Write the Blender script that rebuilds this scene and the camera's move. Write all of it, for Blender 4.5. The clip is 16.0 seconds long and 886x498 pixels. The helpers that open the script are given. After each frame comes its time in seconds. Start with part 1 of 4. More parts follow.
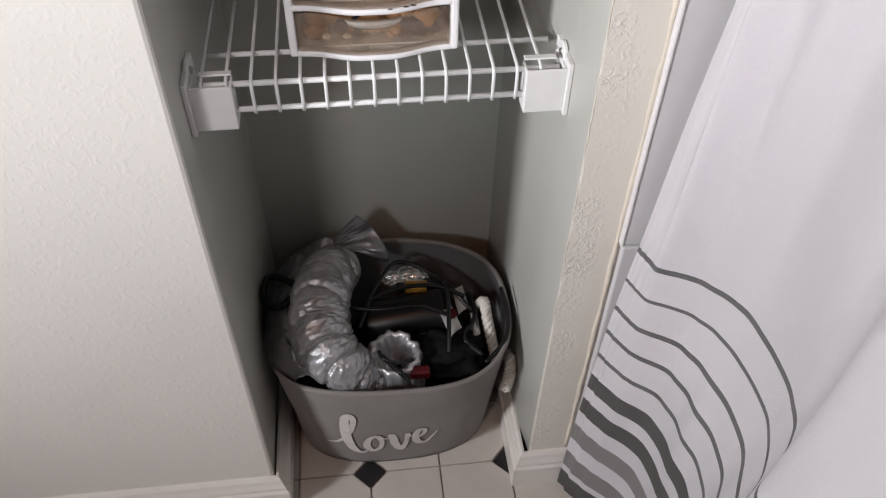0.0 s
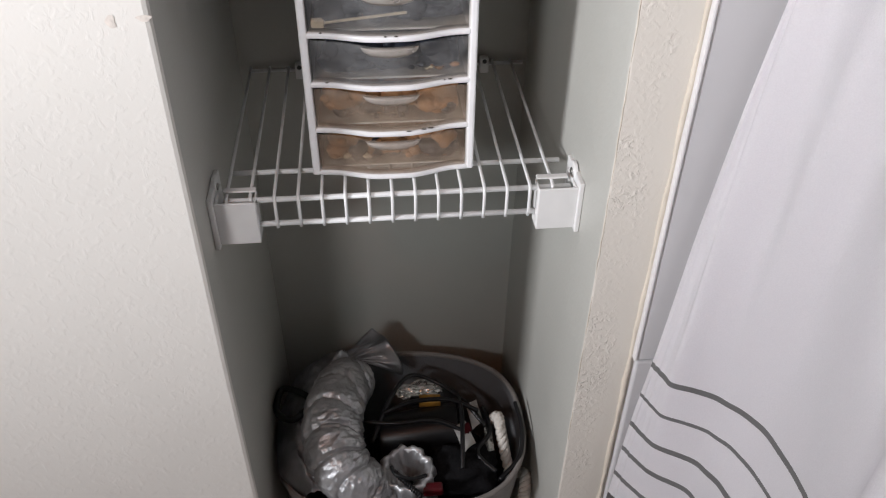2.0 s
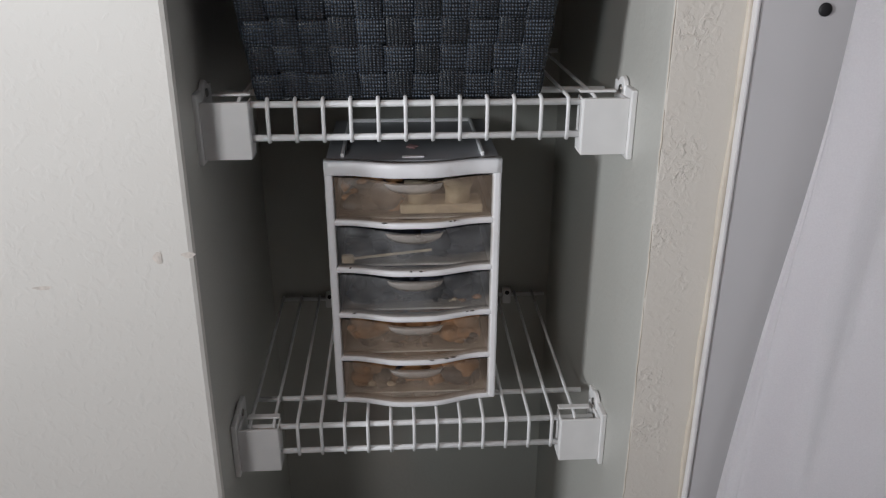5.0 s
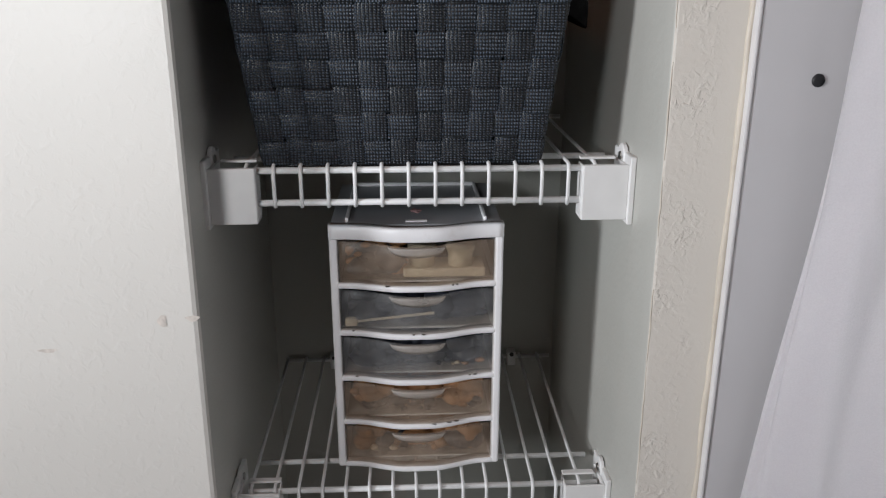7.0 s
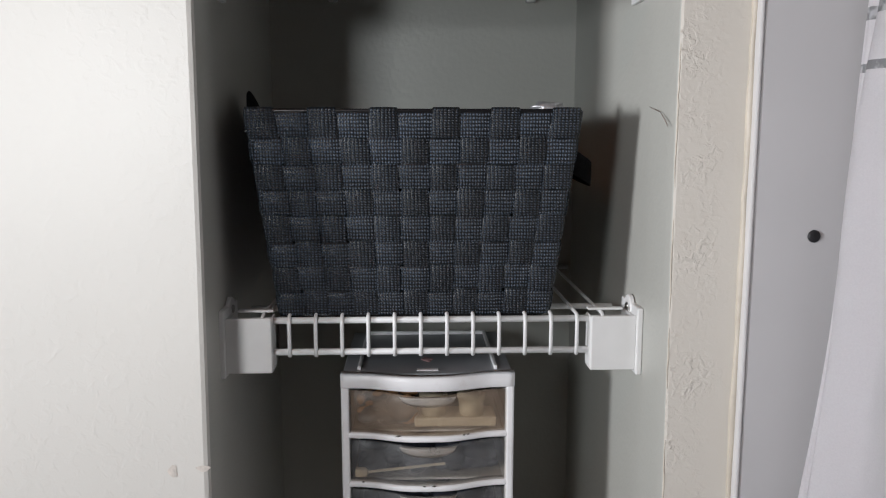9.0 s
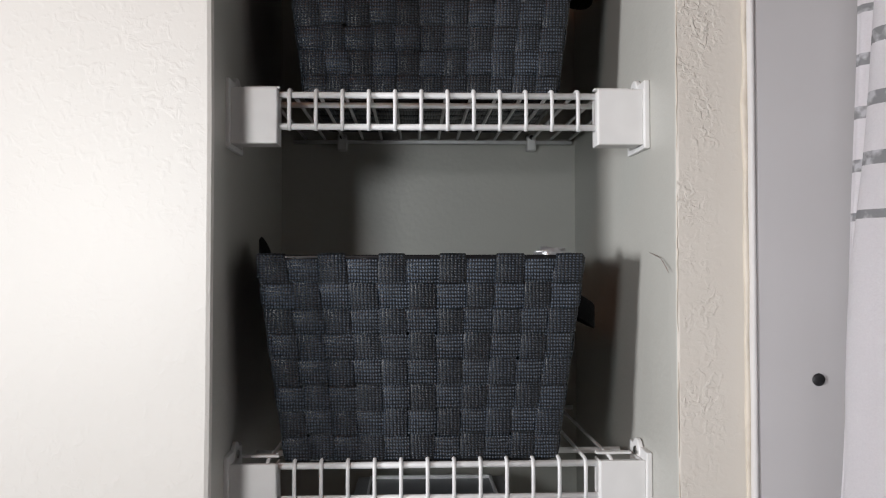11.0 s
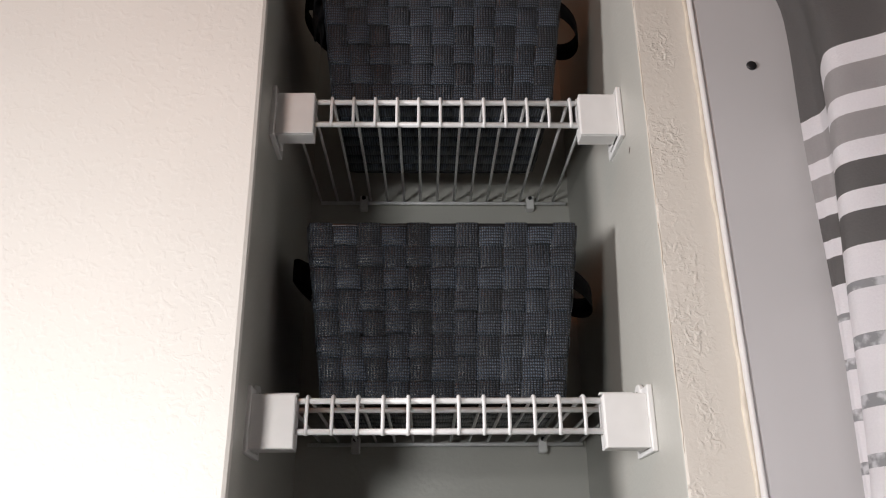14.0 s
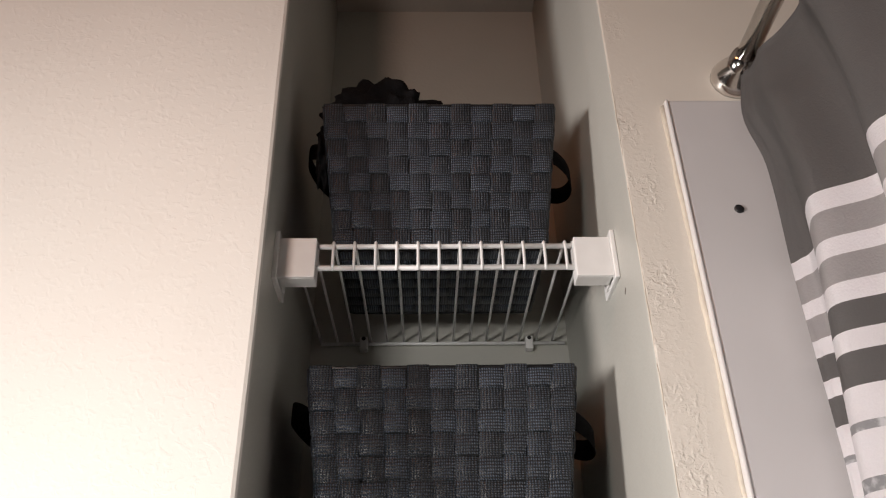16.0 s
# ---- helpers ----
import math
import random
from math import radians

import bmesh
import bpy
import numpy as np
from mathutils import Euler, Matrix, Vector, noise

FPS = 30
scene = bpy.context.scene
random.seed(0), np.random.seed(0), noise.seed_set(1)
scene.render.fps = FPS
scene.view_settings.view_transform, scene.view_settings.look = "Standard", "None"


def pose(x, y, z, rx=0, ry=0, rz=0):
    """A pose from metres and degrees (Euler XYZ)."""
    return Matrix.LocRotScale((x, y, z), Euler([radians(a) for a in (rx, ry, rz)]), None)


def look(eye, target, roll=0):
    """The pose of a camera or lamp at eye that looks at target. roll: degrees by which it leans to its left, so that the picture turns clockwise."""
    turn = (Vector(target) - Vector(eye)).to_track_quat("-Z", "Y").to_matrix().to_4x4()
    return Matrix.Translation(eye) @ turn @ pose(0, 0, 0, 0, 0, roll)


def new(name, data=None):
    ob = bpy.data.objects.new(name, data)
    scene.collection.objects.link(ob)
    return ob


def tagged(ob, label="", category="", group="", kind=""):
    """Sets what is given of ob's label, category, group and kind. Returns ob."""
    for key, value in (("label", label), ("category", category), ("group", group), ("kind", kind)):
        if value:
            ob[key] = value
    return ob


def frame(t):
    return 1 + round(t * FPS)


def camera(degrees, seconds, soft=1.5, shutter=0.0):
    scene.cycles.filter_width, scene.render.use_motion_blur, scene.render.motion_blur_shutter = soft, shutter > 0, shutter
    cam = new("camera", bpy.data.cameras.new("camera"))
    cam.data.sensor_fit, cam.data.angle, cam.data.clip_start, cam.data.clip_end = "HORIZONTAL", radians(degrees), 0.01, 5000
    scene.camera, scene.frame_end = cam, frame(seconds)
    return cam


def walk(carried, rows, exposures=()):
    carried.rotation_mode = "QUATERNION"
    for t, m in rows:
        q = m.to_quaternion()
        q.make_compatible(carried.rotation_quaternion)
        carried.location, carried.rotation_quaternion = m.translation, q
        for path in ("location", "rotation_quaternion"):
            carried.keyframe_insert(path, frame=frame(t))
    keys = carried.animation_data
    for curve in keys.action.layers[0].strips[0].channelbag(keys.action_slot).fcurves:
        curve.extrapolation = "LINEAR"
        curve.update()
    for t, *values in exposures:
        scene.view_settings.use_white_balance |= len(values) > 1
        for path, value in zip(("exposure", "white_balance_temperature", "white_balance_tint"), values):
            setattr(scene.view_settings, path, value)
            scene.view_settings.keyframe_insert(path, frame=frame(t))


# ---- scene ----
cam = camera(58.09, 16.0, soft=1.2)
PATH = [
    (0, (0.178, -0.709, 1.267), (0.356, 0.649, -0.19), 1.3),
    (0.5, (0.179, -0.713, 1.265), (0.351, 0.666, -0.174), 1.2),
    (1, (0.179, -0.713, 1.272), (0.342, 0.703, -0.131), 1.2),
    (1.5, (0.178, -0.717, 1.273), (0.336, 0.762, -0.064), 1.0),
    (2, (0.176, -0.723, 1.277), (0.336, 0.833, 0.031), 0.7),
    (2.5, (0.177, -0.725, 1.278), (0.329, 0.89, 0.109), 0.7),
    (3, (0.175, -0.73, 1.279), (0.324, 0.935, 0.182), 0.7),
    (3.5, (0.184, -0.727, 1.289), (0.31, 0.98, 0.254), 0.4),
    (4, (0.181, -0.729, 1.293), (0.306, 1.02, 0.331), 0.4),
    (4.5, (0.179, -0.735, 1.293), (0.304, 1.07, 0.442), 0.3),
    (5, (0.181, -0.738, 1.294), (0.291, 1.104, 0.523), 0.1),
    (7.5, (0.188, -0.746, 1.305), (0.276, 1.162, 0.713), 0.0),
    (8, (0.185, -0.751, 1.307), (0.274, 1.179, 0.789), 0.1),
    (8.5, (0.186, -0.752, 1.311), (0.263, 1.203, 0.897), 0.0),
    (9, (0.185, -0.76, 1.313), (0.254, 1.218, 1.025), 0.0),
    (9.5, (0.183, -0.766, 1.312), (0.252, 1.227, 1.16), -0.0),
    (9.7, (0.182, -0.768, 1.312), (0.253, 1.229, 1.222), -0.1),
    (11.8, (0.177, -0.782, 1.33), (0.246, 1.211, 1.486), -0.1),
    (12, (0.178, -0.787, 1.328), (0.243, 1.2, 1.548), -0.2),
    (12.5, (0.179, -0.793, 1.329), (0.237, 1.168, 1.717), -0.4),
    (13, (0.178, -0.799, 1.328), (0.227, 1.138, 1.825), -0.4),
    (13.5, (0.178, -0.801, 1.326), (0.219, 1.102, 1.938), -0.3),
    (14, (0.178, -0.807, 1.326), (0.217, 1.044, 2.084), -0.4),
    (14.5, (0.177, -0.81, 1.33), (0.218, 0.979, 2.223), -0.6),
    (15, (0.176, -0.814, 1.328), (0.221, 0.924, 2.317), -0.8),
    (15.5, (0.176, -0.817, 1.326), (0.221, 0.888, 2.37), -0.9),
    (16, (0.178, -0.819, 1.328), (0.219, 0.877, 2.387), -1.0),
]
walk(cam, [(t, look(eye, target, roll)) for t, eye, target, roll in PATH],
     exposures=[(0, -0.05, 6400, 11), (1.5, -0.16, 6350, 11), (2.4, -0.16, 6350, 11), (3.0, -0.27, 6300, 10), (3.5, -0.13, 6300, 10), (4.2, -0.52, 6250, 10), (5.0, -0.98, 6250, 9), (7.3, -0.75, 6250, 9), (9.0, -0.75, 6300, 9), (12.0, -0.56, 6500, 11), (14.0, -0.40, 6700, 12), (16, -0.24, 7100, 14)])


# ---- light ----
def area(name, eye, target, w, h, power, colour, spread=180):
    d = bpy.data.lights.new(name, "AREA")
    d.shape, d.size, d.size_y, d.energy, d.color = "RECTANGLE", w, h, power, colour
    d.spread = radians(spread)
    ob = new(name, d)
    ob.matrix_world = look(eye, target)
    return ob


area("vanity_light", (-0.37, -1.15, 1.42), (-0.04, 0.0, 1.36), 0.20, 0.16, 4.0, (0.97, 0.99, 1.0), 104)
# unseen fill added at the left to brighten the alcove's right wall and curtain
area("left_fill", (-1.95, -1.15, 1.40), (0.42, -0.15, 1.22), 0.36, 0.40, 19.5, (0.99, 0.98, 1.0), 90)
area("ceiling_light", (-0.40, -1.30, 2.54), (-0.2, -0.6, 1.6), 0.20, 0.20, 3.3, (1.0, 0.34, 0.14))
world = bpy.data.worlds.new("World")
scene.world = world
world.use_nodes = True
world.node_tree.nodes["Background"].inputs["Color"].default_value = (0.8, 0.85, 0.9, 1)
world.node_tree.nodes["Background"].inputs["Strength"].default_value = 0.1


# ---- materials ----
def material(name, colour, rough=0.5, metal=0.0, vary=0.1, vscale=6.0, bump=0.0, bscale=80.0, detail=4.0, spec=0.5, stain=None, stain_amount=0.0,
             transmission=0.0, per_object=0.0, sheen=0.0):
    m = bpy.data.materials.new(name)
    m.use_nodes = True
    n, l = m.node_tree.nodes, m.node_tree.links
    b = n["Principled BSDF"]
    b.inputs["Roughness"].default_value = rough
    b.inputs["Metallic"].default_value = metal
    b.inputs["Specular IOR Level"].default_value = spec
    b.inputs["Transmission Weight"].default_value = transmission
    if sheen:
        b.inputs["Sheen Weight"].default_value = sheen
    co = n.new("ShaderNodeTexCoord")
    no = n.new("ShaderNodeTexNoise")
    no.inputs["Scale"].default_value = vscale
    no.inputs["Detail"].default_value = 6
    l.new(co.outputs["Object"], no.inputs["Vector"])
    mr = n.new("ShaderNodeMapRange")
    mr.inputs["From Min"].default_value, mr.inputs["From Max"].default_value = 0.3, 0.7
    mr.inputs["To Min"].default_value, mr.inputs["To Max"].default_value = 1 - vary, 1 + vary * 0.6
    l.new(no.outputs["Fac"], mr.inputs["Value"])
    hsv = n.new("ShaderNodeHueSaturation")
    hsv.inputs["Color"].default_value = (*colour, 1)
    last = mr.outputs["Result"]
    if per_object:
        oi = n.new("ShaderNodeObjectInfo")
        m2 = n.new("ShaderNodeMapRange")
        m2.inputs["To Min"].default_value, m2.inputs["To Max"].default_value = 1 - per_object, 1 + per_object
        l.new(oi.outputs["Random"], m2.inputs["Value"])
        mu = n.new("ShaderNodeMath")
        mu.operation = "MULTIPLY"
        l.new(last, mu.inputs[0])
        l.new(m2.outputs["Result"], mu.inputs[1])
        last = mu.outputs[0]
    l.new(last, hsv.inputs["Value"])
    col = hsv.outputs["Color"]
    if stain:
        n2 = n.new("ShaderNodeTexNoise")
        n2.inputs["Scale"].default_value = vscale * 0.7
        n2.inputs["Detail"].default_value = 9
        n2.inputs["Roughness"].default_value = 0.7
        l.new(co.outputs["Object"], n2.inputs["Vector"])
        m3 = n.new("ShaderNodeMapRange")
        m3.inputs["From Min"].default_value, m3.inputs["From Max"].default_value = 0.56, 0.72
        m3.inputs["To Max"].default_value = stain_amount
        l.new(n2.outputs["Fac"], m3.inputs["Value"])
        mx = n.new("ShaderNodeMix")
        mx.data_type = "RGBA"
        l.new(m3.outputs["Result"], mx.inputs["Factor"])
        l.new(col, mx.inputs["A"])
        mx.inputs["B"].default_value = (*stain, 1)
        col = mx.outputs["Result"]
    l.new(col, b.inputs["Base Color"])
    if bump:
        nb = n.new("ShaderNodeTexNoise")
        nb.inputs["Scale"].default_value = bscale
        nb.inputs["Detail"].default_value = detail
        l.new(co.outputs["Object"], nb.inputs["Vector"])
        bp = n.new("ShaderNodeBump")
        bp.inputs["Strength"].default_value = bump
        bp.inputs["Distance"].default_value = 0.004
        l.new(nb.outputs["Fac"], bp.inputs["Height"])
        l.new(bp.outputs["Normal"], b.inputs["Normal"])
    return m


def knockdown(name, colour, strength, scale=120.0, low=0.57, span=0.20):
    """Painted plaster with a flattened spatter texture and fine roller stipple."""
    m = material(name, colour, rough=0.45, vary=0.05, vscale=3.0, stain=(0.55, 0.42, 0.3), stain_amount=0.06)
    n, l = m.node_tree.nodes, m.node_tree.links
    co = n.new("ShaderNodeTexCoord")
    a = n.new("ShaderNodeTexNoise")
    a.inputs["Scale"].default_value, a.inputs["Detail"].default_value = scale, 4
    a.inputs["Distortion"].default_value = 0.6
    l.new(co.outputs["Object"], a.inputs["Vector"])
    r = n.new("ShaderNodeMapRange")
    r.inputs["From Min"].default_value, r.inputs["From Max"].default_value = low, low + span
    l.new(a.outputs["Fac"], r.inputs["Value"])
    f = n.new("ShaderNodeTexNoise")
    f.inputs["Scale"].default_value, f.inputs["Detail"].default_value = 420, 2
    l.new(co.outputs["Object"], f.inputs["Vector"])
    s = n.new("ShaderNodeMath")
    s.operation = "MULTIPLY_ADD"
    l.new(f.outputs["Fac"], s.inputs[0])
    s.inputs[1].default_value = 0.35
    l.new(r.outputs["Result"], s.inputs[2])
    bp = n.new("ShaderNodeBump")
    bp.inputs["Strength"].default_value, bp.inputs["Distance"].default_value = strength, 0.0012
    l.new(s.outputs[0], bp.inputs["Height"])
    l.new(bp.outputs["Normal"], n["Principled BSDF"].inputs["Normal"])
    return m


M_WALL = knockdown("cream wall paint", (0.685, 0.665, 0.625), 0.16, 105.0, 0.50)
# near black so that the unseen room walls throw little light back
M_UNSEEN = material("near black unseen wall", (0.10, 0.095, 0.09), rough=0.7, vary=0.1, bump=0.2)
M_STRIP = knockdown("textured cream wall paint", (0.70, 0.665, 0.60), 0.28, 150.0, 0.46, 0.34)


def smoother_edge(m):
    """The spatter texture thins out from the alcove's corner to the shower panel, and above it."""
    n, l = m.node_tree.nodes, m.node_tree.links
    bp = [q for q in n if q.type == "BUMP"][0]
    co = n.new("ShaderNodeTexCoord")
    sp = n.new("ShaderNodeSeparateXYZ")
    l.new(co.outputs["Object"], sp.inputs[0])
    out = []
    for axis, lo, hi, a, b in (("X", 0.440, 0.456, 0.85, 0.15), ("Z", 1.99, 2.02, 1.0, 0.4)):
        r = n.new("ShaderNodeMapRange")
        r.inputs["From Min"].default_value, r.inputs["From Max"].default_value = lo, hi
        r.inputs["To Min"].default_value, r.inputs["To Max"].default_value = a, b
        l.new(sp.outputs[axis], r.inputs["Value"])
        out.append(r.outputs["Result"])
    patch = n.new("ShaderNodeTexNoise")
    patch.inputs["Scale"].default_value, patch.inputs["Detail"].default_value = 22, 3
    l.new(co.outputs["Object"], patch.inputs["Vector"])
    r = n.new("ShaderNodeMapRange")
    r.inputs["From Min"].default_value, r.inputs["From Max"].default_value = 0.42, 0.62
    r.inputs["To Min"].default_value, r.inputs["To Max"].default_value = 0.25, 1.1
    l.new(patch.outputs["Fac"], r.inputs["Value"])
    last = r.outputs["Result"]
    for o in out:
        mu = n.new("ShaderNodeMath")
        mu.operation = "MULTIPLY"
        l.new(last, mu.inputs[0])
        l.new(o, mu.inputs[1])
        last = mu.outputs[0]
    l.new(last, bp.inputs["Strength"])


smoother_edge(M_STRIP)
# smoother than the cream walls; the alcove's shade is put into its darker colour
M_NICHE = material("satin niche paint with shade", (0.445, 0.445, 0.41), rough=0.4, vary=0.06, vscale=4, bump=0.12, bscale=160, stain=(0.4, 0.34, 0.28), stain_amount=0.12)
# ceiling tone lowered to keep bounced light out of the alcove
M_CEIL = material("darkened ceiling", (0.42, 0.37, 0.33), rough=0.8, bump=0.3, bscale=90)
M_TRIM = material("white trim paint", (0.74, 0.71, 0.67), rough=0.35, vary=0.05, bump=0.05, bscale=60, stain=(0.35, 0.28, 0.2), stain_amount=0.25)
M_PANEL = material("grey white surround plastic", (0.575, 0.57, 0.578), rough=0.3, vary=0.04, vscale=5, bump=0.03, bscale=30)
M_RETURN = material("white panel edge plastic", (0.645, 0.635, 0.63), rough=0.35, vary=0.06, vscale=12)
M_CAULK = material("aged cream caulk", (0.60, 0.545, 0.46), rough=0.5, vary=0.12, vscale=20, bump=0.3, bscale=90, stain=(0.3, 0.22, 0.12), stain_amount=0.3)
M_TILE = material("white vinyl tile", (0.60, 0.565, 0.52), rough=0.3, vary=0.08, vscale=12, stain=(0.4, 0.36, 0.3), stain_amount=0.2)
M_BLACKTILE = material("black vinyl inset", (0.02, 0.02, 0.022), rough=0.3, vary=0.3, vscale=60)
M_GROUT = material("grey grout", (0.38, 0.34, 0.29), rough=0.8, vary=0.2, vscale=30)
M_WIRE = material("white vinyl coated wire", (0.78, 0.79, 0.79), rough=0.35, vary=0.08, vscale=50, stain=(0.4, 0.33, 0.25), stain_amount=0.2)
M_PLASTIC = material("white plastic", (0.76, 0.76, 0.75), rough=0.4, vary=0.05, vscale=30, bump=0.03, bscale=120)
M_STEEL = material("screw steel", (0.45, 0.44, 0.42), rough=0.35, metal=1.0, vary=0.2, vscale=200)
M_CHROME = material("chrome", (0.75, 0.73, 0.70), rough=0.12, metal=1.0, vary=0.03)
M_DARK = material("dark plug", (0.015, 0.015, 0.017), rough=0.5)
M_TOWER = material("white polypropylene shell", (0.84, 0.84, 0.85), rough=0.35, vary=0.05, vscale=25, stain=(0.35, 0.24, 0.16), stain_amount=0.22)
M_TOWERTOP = material("grey translucent lid", (0.33, 0.34, 0.36), rough=0.4, vary=0.15, vscale=20)
M_BLACK = material("black cloth", (0.008, 0.008, 0.009), spec=0.12, rough=0.9, vary=0.5, vscale=40, bump=0.5, bscale=200)
M_BLACKPL = material("black plastic", (0.008, 0.008, 0.009), spec=0.35, rough=0.35, vary=0.2, vscale=30)
M_FELT = material("grey bin fabric", (0.205, 0.19, 0.178), rough=0.75, vary=0.1, vscale=14, bump=0.25, bscale=420, sheen=0.1)
M_BINLINE = material("grey bin lining", (0.13, 0.13, 0.135), rough=0.8, vary=0.15, vscale=10, bump=0.2, bscale=300)
M_LETTER = material("white print", (0.62, 0.6, 0.58), rough=0.7, vary=0.1, vscale=60)
M_ROPE = material("white cotton rope", (0.62, 0.59, 0.54), rough=0.9, vary=0.15, vscale=70, bump=0.4, bscale=300)
M_SILVER = material("crinkled silver nylon", (0.43, 0.435, 0.445), rough=0.38, metal=0.62, vary=0.3, vscale=30, bump=0.8, bscale=50, detail=5)
M_FOIL = material("foil packet", (0.75, 0.74, 0.72), rough=0.2, metal=0.9, vary=0.2, vscale=40, bump=0.8, bscale=60)
M_GOLD = material("amber label", (0.55, 0.28, 0.05), rough=0.3, metal=0.4, vary=0.3, vscale=60)
M_RED = material("red plastic", (0.07, 0.005, 0.008), rough=0.35, vary=0.2, vscale=40)
M_PAPER = material("white paper tag", (0.7, 0.69, 0.67), rough=0.7, vary=0.1, vscale=60)
M_ORANGE = material("orange brown craft bits", (0.42, 0.22, 0.10), rough=0.7, vary=0.5, vscale=60, bump=0.5, bscale=90)
M_NAVY = material("dark navy bits", (0.02, 0.025, 0.04), rough=0.5, vary=0.5, vscale=60)
M_IVORY = material("ivory plastic bits", (0.7, 0.62, 0.48), rough=0.4, vary=0.15, vscale=50)


def strap_material(name, sx, sz, tone):
    """Woven polypropylene webbing: rows of short raised stitches with a dull sheen."""
    m = material(name, tone, rough=0.40, vary=0.3, vscale=45, per_object=0.3, spec=0.5)
    n, l = m.node_tree.nodes, m.node_tree.links
    b = n["Principled BSDF"]
    co = n.new("ShaderNodeTexCoord")
    hs = []
    for axis, sc in (("X", sx), ("Z", sz)):
        w = n.new("ShaderNodeTexWave")
        w.bands_direction = axis
        w.inputs["Scale"].default_value = sc
        w.inputs["Distortion"].default_value = 1.3
        w.inputs["Detail"].default_value = 1
        w.inputs["Detail Scale"].default_value = 1.5
        l.new(co.outputs["Object"], w.inputs["Vector"])
        hs.append(w.outputs["Fac"])
    mu = n.new("ShaderNodeMath")
    mu.operation = "MULTIPLY"
    l.new(hs[0], mu.inputs[0])
    l.new(hs[1], mu.inputs[1])
    # stitch highlights and the shade between stitches are painted into the colour
    mr = n.new("ShaderNodeMapRange")
    mr.inputs["To Min"].default_value, mr.inputs["To Max"].default_value = 0.12, 6.6
    l.new(mu.outputs[0], mr.inputs["Value"])
    hv = n.new("ShaderNodeHueSaturation")
    l.new(b.inputs["Base Color"].links[0].from_socket, hv.inputs["Color"])
    l.new(mr.outputs["Result"], hv.inputs["Value"])
    l.new(hv.outputs["Color"], b.inputs["Base Color"])
    bp = n.new("ShaderNodeBump")
    bp.inputs["Strength"].default_value, bp.inputs["Distance"].default_value = 1.0, 0.0012
    l.new(mu.outputs[0], bp.inputs["Height"])
    l.new(bp.outputs["Normal"], b.inputs["Normal"])
    return m


M_STRAP = strap_material("upright woven webbing", 92.0, 125.0, (0.0112, 0.0148, 0.0204))
M_STRAP2 = strap_material("level woven webbing", 112.0, 92.0, (0.0158, 0.0210, 0.0290))


def frosted(name, tint, low, high):
    """Milky translucent drawer plastic."""
    m = bpy.data.materials.new(name)
    m.use_nodes = True
    n, l = m.node_tree.nodes, m.node_tree.links
    b = n["Principled BSDF"]
    b.inputs["Base Color"].default_value = (*tint, 1)
    b.inputs["Roughness"].default_value = 0.32
    t = n.new("ShaderNodeBsdfTransparent")
    t.inputs["Color"].default_value = (0.93, 0.91, 0.88, 1)
    mx = n.new("ShaderNodeMixShader")
    no = n.new("ShaderNodeTexNoise")
    no.inputs["Scale"].default_value = 38
    no.inputs["Detail"].default_value = 4
    co = n.new("ShaderNodeTexCoord")
    l.new(co.outputs["Object"], no.inputs["Vector"])
    mr = n.new("ShaderNodeMapRange")
    mr.inputs["From Min"].default_value, mr.inputs["From Max"].default_value = 0.3, 0.7
    mr.inputs["To Min"].default_value, mr.inputs["To Max"].default_value = low, high
    l.new(no.outputs["Fac"], mr.inputs["Value"])
    l.new(mr.outputs["Result"], mx.inputs["Fac"])
    l.new(t.outputs["BSDF"], mx.inputs[1])
    l.new(b.outputs["BSDF"], mx.inputs[2])
    l.new(mx.outputs["Shader"], n["Material Output"].inputs["Surface"])
    return m


M_FROST = frosted("frosted drawer plastic", (0.55, 0.52, 0.50), 0.08, 0.2)
M_AMBER = frosted("amber stained frosted plastic", (0.50, 0.39, 0.30), 0.10, 0.32)
M_SMOKE = frosted("smoky frosted plastic", (0.36, 0.37, 0.385), 0.08, 0.24)
M_PULL = frosted("clear frosted pull", (0.66, 0.62, 0.58), 0.28, 0.45)
M_PINK = material("faded pink paper", (0.45, 0.27, 0.27), rough=0.7, vary=0.2, vscale=90)


